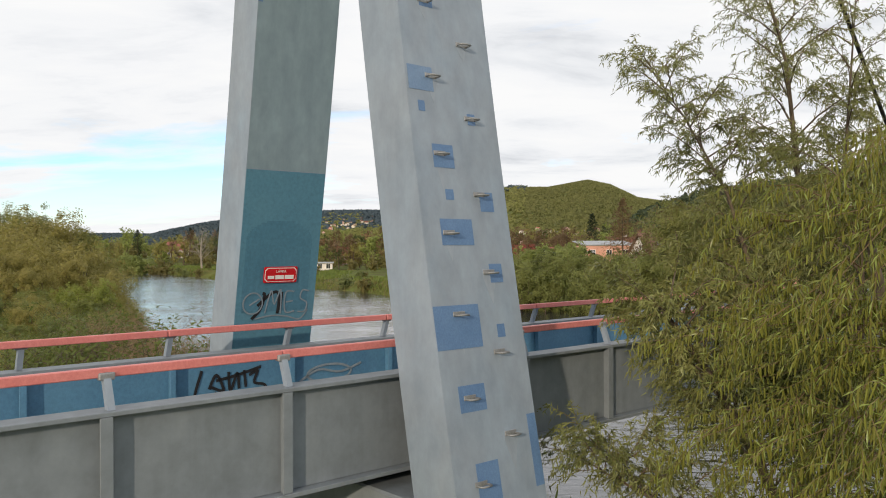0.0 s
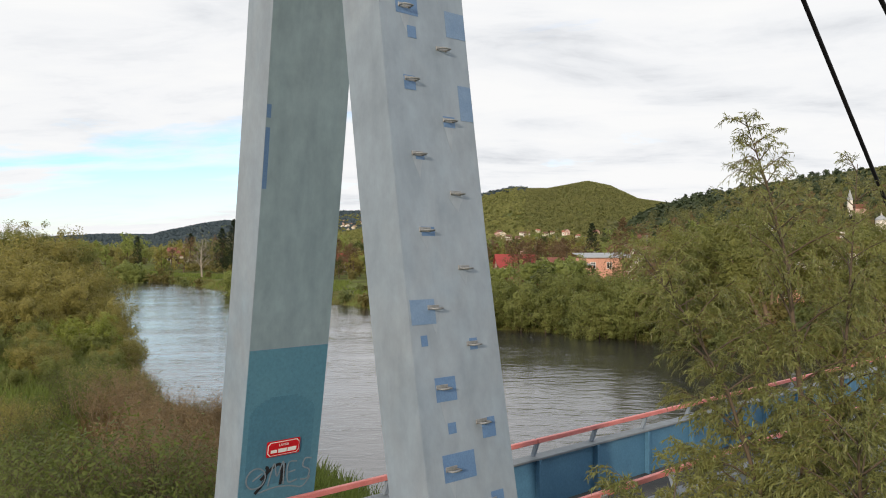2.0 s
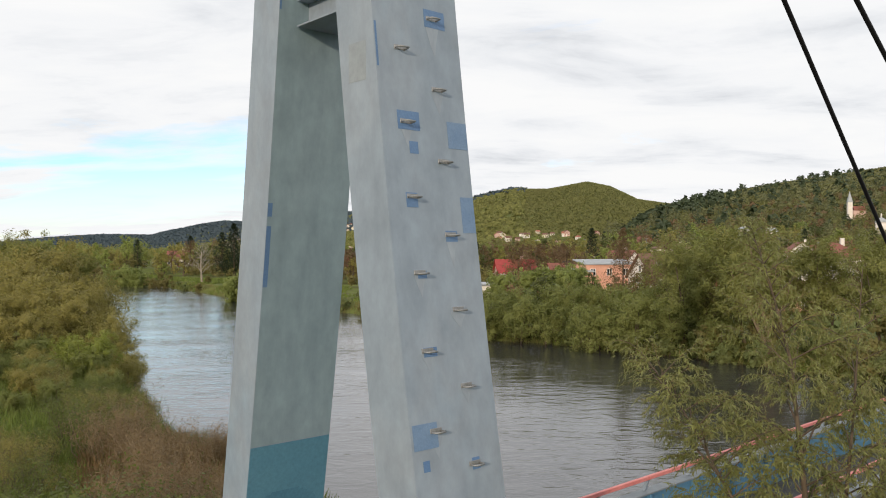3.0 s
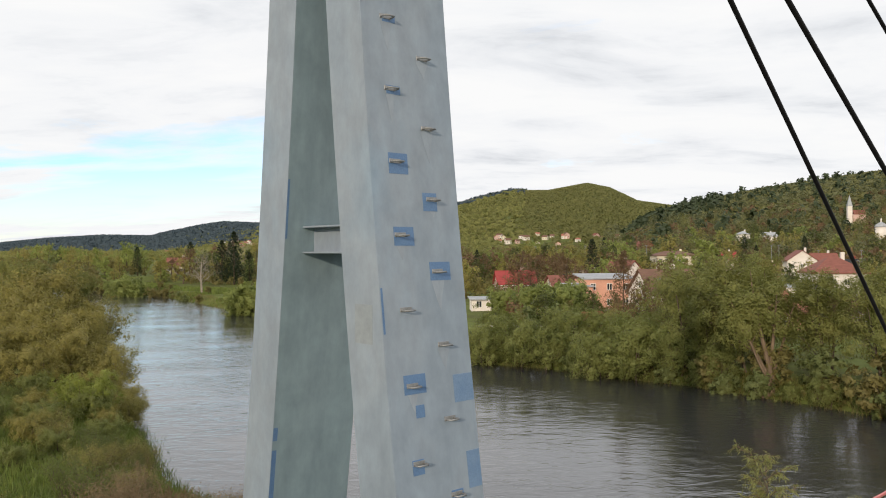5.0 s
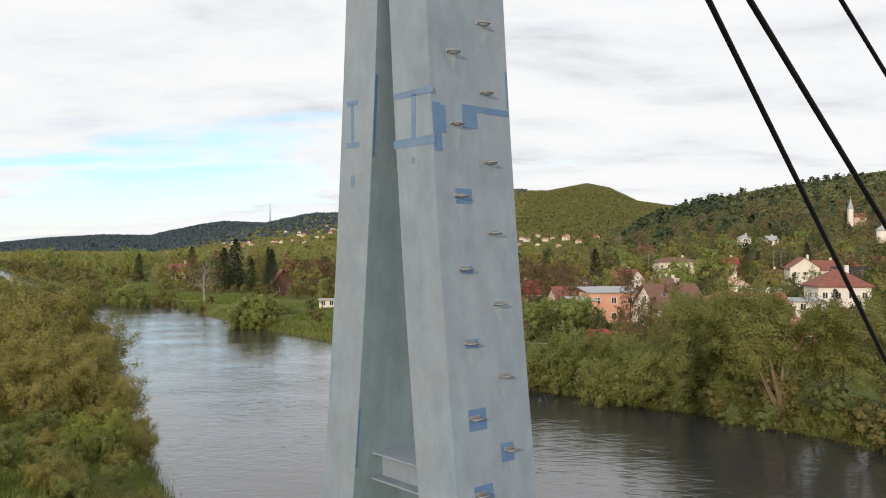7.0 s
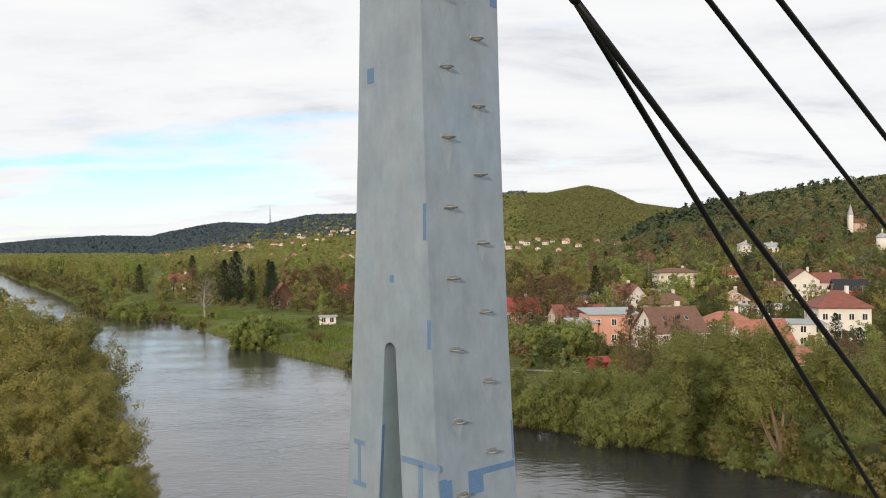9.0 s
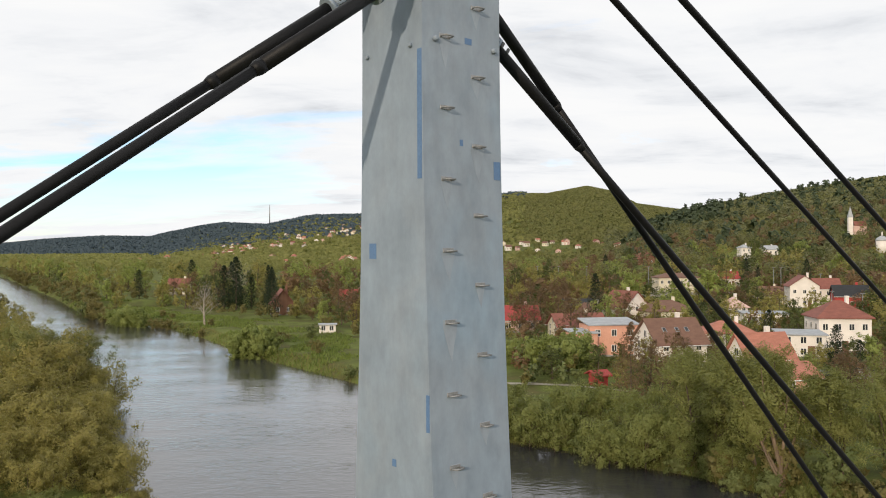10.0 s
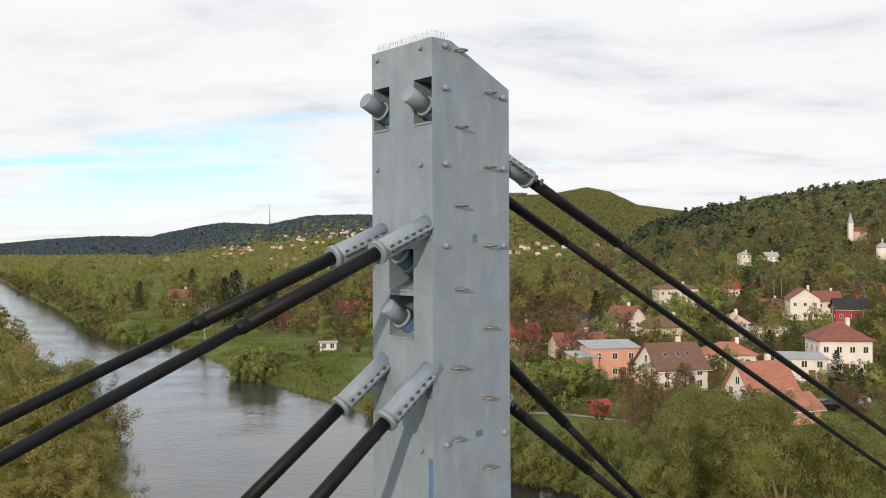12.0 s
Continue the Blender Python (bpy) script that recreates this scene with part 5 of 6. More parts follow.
# ---- woods on the slopes ----
def woods(name, label, mat, count, where, size, tall, seed, per=12):
    """Far trees, each a tuft of a few leafy clumps."""
    rng = np.random.default_rng(seed)
    rr = random.Random(seed)
    P = []
    while len(P) < count:
        p = where(rr)
        if p is not None:
            P.append((*p, relief(*p)))
    c = np.repeat(np.array(P), per, axis=0)
    n = len(c)
    s = np.repeat(size * (0.6 + 0.8 * rng.random(count)), per)
    d = rng.normal(size=(n, 3))
    d /= np.linalg.norm(d, axis=1)[:, None]
    d[:, 2] = np.abs(d[:, 2]) * 1.2 - 0.25
    d /= np.linalg.norm(d, axis=1)[:, None]
    r = rng.random(n)[:, None] ** 0.15
    p = c + d * r * np.stack([s, s, s * tall], 1) + np.stack([0 * s, 0 * s, s * tall * 0.75], 1)
    nrm = d + rng.normal(size=(n, 3)) * 0.2
    nrm /= np.linalg.norm(nrm, axis=1)[:, None]
    a = np.cross(nrm, rng.normal(size=(n, 3)))
    a /= np.linalg.norm(a, axis=1)[:, None]
    b = np.cross(nrm, a)
    k = (s * 0.8)[:, None]
    q = np.stack([p + a * k, p - a * k * 0.6 + b * k * 0.9, p - a * k * 0.6 - b * k * 0.9], 1).reshape(-1, 3)
    soft = nrm * 0.12 + d * 0.36 + np.array([0, -0.38, 0.48])
    soft = np.repeat(soft / np.linalg.norm(soft, axis=1)[:, None], 3, axis=0)
    return tagged(new(name, crown_mesh(name, q, np.arange(3 * n).reshape(-1, 3), mat, soft)), label, "woods", kind="stuff")


def leafy_woods(name, label, mat, count, where, height, seed, per=18, size=0.47):
    rng = np.random.default_rng(seed)
    rr = random.Random(seed)
    tips, hearts, k = [], [], 0
    while k < count:
        p = where(rr)
        if p is None:
            continue
        x, y = p
        h = height * (0.65 + 0.7 * rr.random())
        z = relief(x, y)
        for j in range(7):
            a, g = rr.random() * 6.28, rr.random()
            tips.append((x + 0.28 * h * g * math.cos(a), y + 0.28 * h * g * math.sin(a), z + h * (0.25 + 0.65 * rr.random() * (1 - 0.5 * g)), 0.2 * h))
            hearts.append((x, y, z + 0.3 * h))
        k += 1
    q, f, soft = leaf_cloud(tips, per, size, rng, 0.6, heart=hearts)
    return tagged(new(name, crown_mesh(name, q, f, mat, soft)), label, "woods", kind="stuff")


def zone(y0, y1, s0, s1, clear=0.0, power=1.0):
    def where(rr):
        y = y0 + (y1 - y0) * rr.random() ** power
        x = rr.uniform(s0, s1) * y
        inside, near = river_depth(x, y)
        if inside > -8 or meadow(x, y) or in_view(x, y) or not free(x, y, 1.0 if y < 330 else 7.0):
            return None
        if any(dv - 50 < y < dv + 4 and abs(x - (pv - 784) / 1433 * y) < 7 for pv, dv in VILLAS):
            return None
        if noise.noise(Vector((x / 60, y / 60, 5.1))) < clear - 0.6:
            return None
        return x, y
    return where


WOOD_L = leaf("light green valley trees", (0.198, 0.213, 0.066), (0.374, 0.362, 0.120), 0.06, 0.58, 0.09)
WOOD_A = leaf("mixed spring woodland", (0.156, 0.164, 0.057), (0.296, 0.286, 0.098), 0.05, 0.58, 0.09)
WOOD_B = leaf("dark mixed woodland", (0.090, 0.107, 0.047), (0.237, 0.230, 0.095), 0.05, 0.4, 0.09)
WOOD_F = leaf("dark green hill conifers", (0.05, 0.07, 0.036), (0.09, 0.115, 0.055), 0.06, 0.4, 0.09)
WOOD_C = leaf("brown budding woodland", (0.143, 0.088, 0.048), (0.286, 0.181, 0.085), 0.06, 0.4, 0.09)
leafy_woods("garden_bushes", "green bushes and hedges in the gardens", FRESH_FAR, 330, zone(100, 330, 0.08, 0.62), 2.8, 31, 16, 0.235)
leafy_woods("garden_bushes", "olive bushes and hedges in the gardens", OLIVE_FAR, 330, zone(100, 330, 0.08, 0.62), 3.2, 32, 16, 0.235)
leafy_woods("garden_bushes", "brown budding bushes in the gardens", WOOD_C, 420, zone(110, 330, 0.08, 0.62), 3.4, 33, 16, 0.235)
leafy_woods("garden_bushes", "bushes behind the meadow", OLIVE_FAR, 330, zone(150, 330, -0.40, 0.08), 3.8, 34, 16, 0.235)
leafy_woods("slope_woods", "mixed green woods behind the town", WOOD_A, 400, zone(250, 620, 0.02, 0.64), 9, 1)
leafy_woods("slope_woods", "dark green woods on the slope", WOOD_B, 420, zone(280, 700, 0.2, 0.64), 11, 2)
leafy_woods("slope_woods", "brownish budding woods between the houses", WOOD_C, 420, zone(230, 620, -0.2, 0.6), 8, 3)
leafy_woods("valley_woods", "light green trees along the valley", WOOD_L, 420, zone(330, 900, -0.56, 0.12), 10, 4)
# leaves of the distant ridges: aerial haze put into the colour as blue-grey
WOOD_HAZE = leaf("dark far conifer woods", (0.069, 0.101, 0.122), (0.092, 0.124, 0.142), 0.1, 0.4, 0.02)
woods("hill_woods", "dense dark green woods on the near hill", WOOD_B, 12500, zone(560, 1040, 0.2, 0.66, 0.0, 0.8), 2.3, 0.9, 5, 7)
woods("hill_woods", "budding light green woods on the near hill", WOOD_A, 5200, zone(560, 1040, 0.16, 0.66, 0.0, 0.8), 2.3, 0.9, 15, 7)
woods("hill_woods", "sunlit yellow-green woods on the round hill", WOOD_A, 50000, zone(700, 1930, -0.12, 0.4, 0.0, 0.7), 1.95, 0.6, 6, 4)
woods("hill_woods", "budding woods on the lower slopes", WOOD_L, 8000, zone(700, 1700, -0.36, 0.1, 0.0, 0.8), 2.7, 0.8, 7, 6)
woods("far_woods", "dark woods on the mast ridge", WOOD_HAZE, 6500, zone(1500, 3120, -0.36, 0.1, 0.0, 0.7), 6.0, 0.35, 17, 8)
woods("far_woods", "dark woods on the far ridge", WOOD_HAZE, 8000, zone(2300, 4320, -0.62, -0.1, 0.0, 0.6), 8.0, 0.28, 8, 8)
woods("valley_woods", "trees along the far valley floor", WOOD_L, 4200, zone(700, 2300, -0.62, -0.1), 3.4, 0.9, 9, 6)

woods("hill_woods", "group of dark conifers in the fold of the hill", WOOD_F, 260, zone(640, 840, 0.235, 0.345), 2.3, 2.4, 41)
woods("hill_woods", "dark conifers scattered over the near hill", WOOD_F, 420, zone(420, 900, 0.22, 0.66), 2.1, 2.4, 42)
woods("hill_woods", "copper-leaved trees between the villas", RUST, 260, zone(240, 620, 0.02, 0.62), 2.4, 1.2, 43, 24)

# ---- mast and church ----
mast = thing("transmitter_mast", "tall slim transmitter mast on the far ridge", "mast", pose(-0.2135 * 3050, 3050, relief(-0.2135 * 3050, 3050)))
bm = bmesh.new()
tube(bm, [(0, 0, 0), (0, 0, 50), (0, 0, 82)], [2.2, 1.8, 0.8], 6)
part("mast_tube", bm, ZINC, mast)
cx, cy = 0.502 * 512, 512
church = thing("church", "small church with pointed white spire on the wooded slope", "church", pose(cx, cy, relief(cx, cy) + 2.0, 0, 0, -10) @ Matrix.Scale(0.8, 4))
bm = bmesh.new()
box(bm, (-1.7, -1.7, -6), (1.7, 1.7, 11))
tower = part("tower", bm, WHITE_W, church)
bm = bmesh.new()
vs = [bm.verts.new(p) for p in ((-1.9, -1.9, 11), (1.9, -1.9, 11), (1.9, 1.9, 11), (-1.9, 1.9, 11), (0, 0, 20))]
for i in range(4):
    bm.faces.new((vs[i], vs[(i + 1) % 4], vs[4]))
bm.faces.new(vs[3::-1])
part("spire", bm, METAL_T, tower)
bm = bmesh.new()
box(bm, (1.8, -3.5, -6), (11, 3.5, 4.5))
part("nave", bm, PINK_W, church)
bm = bmesh.new()
for sy in (-1, 1):
    bm.faces.new([bm.verts.new(p) for p in ((2.25, sy * 3.9, 4.3), (11.3, sy * 3.9, 4.3), (11.3, 0, 8.0), (2.25, 0, 8.0))])
bm.faces.new([bm.verts.new(p) for p in ((11.0, -3.5, 4.5), (11.0, 3.5, 4.5), (11.0, 0, 7.8))])
part("nave_roof", bm, DARKRED_T, church)

# white domed pavilion on the slope
rx, ry = 0.541 * 430, 430.0
pav = thing("pavilion", "small white round pavilion with pale dome on the slope", "pavilion", pose(rx, ry, relief(rx, ry) + 2.0))
bm = bmesh.new()
tube(bm, [(0, 0, -3), (0, 0, 4.2)], 3.0, 16)
part("wall", bm, WHITE_W, pav)
bm = bmesh.new()
tube(bm, [(0, 0, 4.2), (0, 0, 4.6), (0, 0, 5.6), (0, 0, 6.4), (0, 0, 6.8)], [3.3, 3.2, 2.5, 1.3, 0.5], 16)
dome = part("dome", bm, METAL_T, pav)
bm = bmesh.new()
tube(bm, [(0, 0, 6.8), (0, 0, 8.2), (0, 0, 9.2)], [0.45, 0.4, 0.05], 8)
part("lantern", bm, WHITE_W, dome)

# ---- the willows beside the bridge ----
def unit(v):
    return v / (np.linalg.norm(v, axis=-1, keepdims=True) + 1e-9)


def shoots(rng, p0, way, length, sag, count, f0, f1, spread, share_len, new_sag):
    """Side shoots off a set of arching stems: starts, ways, lengths and sags."""
    n = len(p0)
    f = f0 + (f1 - f0) * (np.arange(count)[None, :] + rng.random((n, count))) / count
    down = np.array([0, 0, -1.0])
    p = p0[:, None] + way[:, None] * (length[:, None] * f)[..., None] + down * (sag[:, None] * length[:, None] * f ** 2)[..., None]
    t = unit(way[:, None] + down * (2 * sag[:, None] * f)[..., None])
    side = unit(np.cross(t, rng.normal(size=(n, count, 3))))
    w = unit(t + side * spread + rng.normal(size=(n, count, 3)) * 0.15)
    ln = length[:, None] * share_len * (1.15 - 0.55 * f) * (0.7 + 0.6 * rng.random((n, count)))
    return p.reshape(-1, 3), w.reshape(-1, 3), ln.reshape(-1), np.full(n * count, new_sag)


def along_shoots(rng, p0, way, length, sag, step):
    """Places and ways every step along arching shoots."""
    k = np.maximum(1, (length / step).astype(int))
    i = np.repeat(np.arange(len(p0)), k)
    f = (np.arange(len(i)) - np.repeat(np.cumsum(k) - k, k) + rng.random(len(i))) / k[i]
    down = np.array([0, 0, -1.0])
    p = p0[i] + way[i] * (length[i] * f)[:, None] + down * (sag[i] * length[i] * f ** 2)[:, None]
    return p, unit(way[i] + down * (2 * sag[i] * f)[:, None])


def sticks(p0, way, length, sag, r):
    """Thin three-sided twigs in two arching lengths."""
    down = np.array([0, 0, -1.0])
    pts = [p0 + way * (length * f)[:, None] + down * (sag * length * f * f)[:, None] for f in (0.0, 0.5, 1.0)]
    u = unit(np.cross(way, np.array([0.3, 0.8, 0.52])))
    v = np.cross(way, u)
    rings = []
    for p, g in zip(pts, (1.0, 0.7, 0.25)):
        for k in range(3):
            a = k * 2 * math.pi / 3
            rings.append(p + (u * math.cos(a) + v * math.sin(a)) * r * g)
    q = np.stack(rings, 1).reshape(-1, 3)
    base = np.arange(len(p0))[:, None] * 9
    f = [base + np.array([[o + k, o + (k + 1) % 3, o + 3 + (k + 1) % 3, o + 3 + k]]) for o in (0, 3) for k in range(3)]
    return q, np.concatenate(f)


def slim_leaves(rng, p, d, size, slim, hang, loose=0.55, tri=False):
    """Narrow pointed leaves standing off their twigs."""
    n = len(p)
    a = d * 0.8 + rng.normal(size=(n, 3)) * loose
    a[:, 2] -= hang
    a = unit(a)
    b = unit(np.cross(a, rng.normal(size=(n, 3))))
    s = (size * (0.6 + 0.7 * rng.random(n)))[:, None]
    bend = np.array([0, 0, -0.12])
    if tri:
        return np.stack([p + b * s * slim, p + a * s + bend * s, p - b * s * slim], 1).reshape(-1, 3), np.arange(3 * n).reshape(-1, 3)
    q = np.stack([p, p + a * s * 0.42 + b * s * slim, p + a * s + bend * s, p + a * s * 0.42 - b * s * slim], 1).reshape(-1, 3)
    return q, np.arange(4 * n).reshape(-1, 4)


def catkin_spindles(rng, p, length):
    """Hanging four-sided spindles."""
    n = len(p)
    h = np.tile([0, 0, -1.0], (n, 1)) + rng.normal(size=(n, 3)) * 0.16
    ln = (length * (0.7 + 0.6 * rng.random(n)))[:, None]
    ring = []
    for k in range(4):
        off = np.array([math.cos(k * math.pi / 2), math.sin(k * math.pi / 2), 0]) * 0.0049
        ring += [p + h * ln * 0.15 + off, p + h * ln * 0.8 + off * 0.8]
    q = np.stack([p] + ring + [p + h * ln], 1).reshape(-1, 3)
    base = np.arange(n)[:, None] * 10
    f = []
    for k in range(4):
        a, b = 1 + 2 * k, 1 + 2 * ((k + 1) % 4)
        f += [np.concatenate([base + a, base + b, base + b + 1, base + a + 1], 1).tolist(), np.concatenate([base, base + b, base + a], 1).tolist(), np.concatenate([base + 9, base + a + 1, base + b + 1], 1).tolist()]
    me = bpy.data.meshes.new("catkin_growth")
    me.from_pydata(q.tolist(), [], [r for block in f for r in block])
    return me


def growth(name, q, f, mat, t, label=""):
    o = new(name, crown_mesh(name, q, f, mat))
    o.parent = t
    o["kind"] = "stuff"
    if label:
        o["label"] = label
    return o


def limb_set(rng, wood, leaders, reach_at):
    """Ascending limbs all round each leader."""
    P, W, L, S = [], [], [], []
    no = 0
    for pts, count, f0, scale in leaders:
        for k in range(count):
            f = f0 + (0.99 - f0) * (k + 0.7 * rng.random()) / count
            x = f * (len(pts) - 1)
            i = min(int(x), len(pts) - 2)
            p = pts[i].lerp(pts[i + 1], x - i)
            ang = 2.4 * no + rng.normal() * 0.3
            no += 1
            ln = reach_at(p.z) * scale * (0.65 + 0.5 * rng.random())
            up = 0.65 + 0.75 * rng.random()
            w = Vector((math.cos(ang), math.sin(ang), up)).normalized()
            P.append(p); W.append(w); L.append(ln); S.append(0.12 + 0.26 * rng.random())
    P, W, L, S = np.array(P), np.array(W), np.array(L), np.array(S)
    for p, w, ln, sg in zip(P, W, L, S):
        pts = [Vector(p + w * ln * f - np.array([0, 0, sg * ln * f * f])) for f in (0, 0.35, 0.7, 1.0)]
        r = 0.004 + 0.0075 * ln
        tube(wood, pts, [r, r * 0.75, r * 0.45, r * 0.15], 4, caps=False)
    return P, W, L, S


def slim_willow():
    """The airy willow beyond the deck: several leaders, rising limbs, narrow leaves."""
    rng = np.random.default_rng(77)
    t = thing("willow_tree", "airy young willow with slim grey-green leaves beside the footbridge", "tree", pose(3.45, 8.15, 1.3))
    wood = bmesh.new()
    V = Vector
    main = [V((0.0, 0.1, -0.5)), V((0.12, 0.05, 1.6)), V((0.2, 0, 3.3)), V((0.15, 0, 5.0)), V((0.0, -0.02, 6.4)), V((-0.2, 0, 7.2)), V((-0.42, 0, 7.85))]
    tube(wood, main, [0.12, 0.08, 0.05, 0.03, 0.017, 0.009, 0.002], 7, caps=False)
    right = [V((0.15, 0.05, 2.4)), V((0.42, -0.1, 4.2)), V((0.55, -0.15, 5.8)), V((0.68, -0.1, 7.35))]
    tube(wood, right, [0.045, 0.028, 0.014, 0.003], 6, caps=False)
    left = [V((0.15, 0.0, 2.6)), V((-0.25, -0.1, 3.9)), V((-0.65, -0.15, 5.1)), V((-1.05, -0.1, 5.85)), V((-1.38, -0.05, 6.35))]
    tube(wood, left, [0.045, 0.025, 0.015, 0.008, 0.002], 6, caps=False)
    low = [V((0.1, 0.0, 1.6)), V((-0.6, -0.4, 2.8)), V((-1.1, -0.8, 3.5)), V((-1.5, -1.0, 4.0))]
    tube(wood, low, [0.06, 0.045, 0.03, 0.004], 6, caps=False)
    skirt = [V((0.1, 0.0, 0.8)), V((-0.9, -0.5, 1.7)), V((-1.6, -0.8, 2.3)), V((-2.1, -1.0, 2.6))]
    tube(wood, skirt, [0.05, 0.035, 0.02, 0.004], 6, caps=False)
    near = [V((0.1, 0.0, 1.4)), V((0.1, -0.9, 2.8)), V((0.0, -1.5, 4.0)), V((-0.2, -1.8, 5.0))]
    tube(wood, near, [0.06, 0.045, 0.03, 0.004], 6, caps=False)
    back = [V((0.1, 0.1, 1.8)), V((0.9, 0.5, 3.4)), V((1.3, 0.7, 5.0)), V((1.5, 0.7, 6.4))]
    tube(wood, back, [0.06, 0.045, 0.03, 0.004], 6, caps=False)
    reach = lambda z: float(np.interp(z, [0, 2.0, 3.5, 5.0, 6.2, 7.0, 7.9], [1.7, 1.7, 1.5, 1.2, 0.9, 0.55, 0.25]))
    P, W, L, S = limb_set(rng, wood, ((main, 66, 0.2, 1.0), (right, 36, 0.1, 0.78), (left, 44, 0.05, 0.75), (low, 44, 0.15, 0.66), (skirt, 30, 0.2, 0.5), (near, 44, 0.1, 0.72), (back, 24, 0.1, 0.8)), reach)
    part("trunk", wood, BARK, t)
    b1 = shoots(rng, P, W, L, S, 11, 0.18, 0.98, 0.75, 0.42, 0.32)
    b2 = shoots(rng, *b1, 5, 0.15, 1.0, 0.7, 0.42, 0.45)
    growth("twig_growth", *sticks(*b1, 0.0028), TWIG, t)
    places = [along_shoots(rng, *b, 0.0125) for b in (b1, b2)]
    p = np.concatenate([x[0] for x in places]); d = np.concatenate([x[1] for x in places])
    keep = rng.random(len(p)) < np.interp(p[:, 2], [2.0, 3.2, 4.6, 6.4, 7.4], [0.4, 0.95, 1.0, 0.8, 0.55])
    q, f = slim_leaves(rng, p[keep], d[keep], np.interp(p[keep][:, 2], [4.6, 6.6], [0.058, 0.042]), 0.12, 0.3, tri=True)
    growth("foliage", q, f, SLIM, t)


def catkin_willow():
    """The willow close to the camera's side: arching shoots hung with catkins."""
    rng = np.random.default_rng(78)
    t = thing("catkin_willow", "willow with bright narrow leaves and hanging yellow-green catkins on arching shoots", "tree", pose(2.75, 3.6, 1.95))
    wood = bmesh.new()
    V = Vector
    stem = [V((0.1, 0.1, -0.6)), V((0.05, 0.0, 1.2)), V((-0.15, 0, 2.7)), V((-0.4, -0.05, 4.3))]
    tube(wood, stem, [0.11, 0.085, 0.06, 0.02], 7, caps=False)
    fork = [V((0.05, 0.0, 1.0)), V((-0.3, 0.5, 2.6)), V((-0.65, 0.5, 4.2))]
    tube(wood, fork, [0.07, 0.05, 0.015], 6, caps=False)
    P, W, L, S = [], [], [], []
    for k in range(105):
        f = 0.3 + 0.7 * rng.random()
        pts = stem if k % 3 else fork
        x = f * (len(pts) - 1)
        i = min(int(x), len(pts) - 2)
        p = pts[i].lerp(pts[i + 1], x - i)
        ang = math.pi + rng.normal() * 0.95
        P.append(p)
        W.append(V((math.cos(ang), math.sin(ang), 0.35 + 0.75 * rng.random())).normalized())
        L.append((0.85 + 0.5 * rng.random()) * float(np.interp(p.z, [1.5, 3.0, 3.8, 4.3], [1.35, 1.3, 1.0, 0.7])))
        S.append(0.35 + 0.4 * rng.random())
    P, W, L, S = np.array(P), np.array(W), np.array(L), np.array(S)
    part("trunk", wood, BARK, t)
    growth("shoot_growth", *sticks(P, W, L, S, 0.006), TWIG, t)
    b1 = shoots(rng, P, W, L, S, 12, 0.2, 1.0, 0.6, 0.26, 0.4)
    growth("twig_growth", *sticks(*b1, 0.0018), TWIG, t)
    both_p, both_d = along_shoots(rng, *b1, 0.022)
    q, f = slim_leaves(rng, both_p, both_d, 0.054, 0.062, 0.3, 0.55)
    growth("foliage", q, f, BRIGHT, t, "narrow bright green leaves")
    p, d = along_shoots(rng, *b1, 0.036)
    me = catkin_spindles(rng, p, 0.054)
    me.materials.append(CATKIN)
    o = new("catkin_growth", me)
    o.parent = t
    o["label"], o["kind"] = "hanging yellow-green catkins", "stuff"


slim_willow()
catkin_willow()


# ---- the near bank: shrubs, dry twigs and long grass ----
def twiggy(seed, h, spread, mat, name, label, leaves=None):
    rng = np.random.default_rng(seed)
    t = thing(name, label, "shrub", None, "near bank shrubs")
    bm = bmesh.new()
    tips = []
    for k in range(26):
        a, r = rng.random() * 6.28, spread * 0.5 * math.sqrt(rng.random())
        b = Vector((0.3 * r * math.cos(a), 0.3 * r * math.sin(a), -0.1))
        e = Vector((r * math.cos(a), r * math.sin(a), h * (0.6 + 0.4 * rng.random())))
        m = b.lerp(e, 0.55) + Vector((rng.normal(), rng.normal(), 0)) * 0.06 * spread
        tube(bm, [b, m, e], [0.018, 0.012, 0.003], 4, caps=False)
        for g in (0.4, 0.6, 0.75, 0.9, 1.0):
            q = b.lerp(m, g * 2) if g < 0.5 else m.lerp(e, g * 2 - 1)
            w = q + Vector((rng.normal(), rng.normal(), 0.4 + abs(rng.normal()))) * 0.16 * h
            tube(bm, [q, w], [0.006, 0.002], 3, caps=False)
            tips.append((*w, 0.14 * h))
            tips.append((*q, 0.14 * h))
    part("trunk", bm, BARK if leaves else STALK, t)
    q, f, soft = leaf_cloud(tips, 17 if leaves else 9, 0.04 if leaves else 0.07, rng, 0.32 if leaves else 0.13, heart=(0, 0, 0.2 * h))
    o = new("foliage", crown_mesh("foliage", q, f, leaves or mat, soft)); o.parent = t
    return t


kinds["twig"] = [twiggy(301 + i, 2.2, 3.0, TWIG, "dry_shrub", "leafless brown twiggy shrub on the near bank") for i in range(2)]
kinds["low"] = [twiggy(321 + i, 2.0, 2.8, FRESH, "leafy_shrub", "low green leafy shrub on the near bank", MIDGREEN if i else OLIVE) for i in range(2)]
HIGHS = {"twig": 2.2, "low": 2.0}


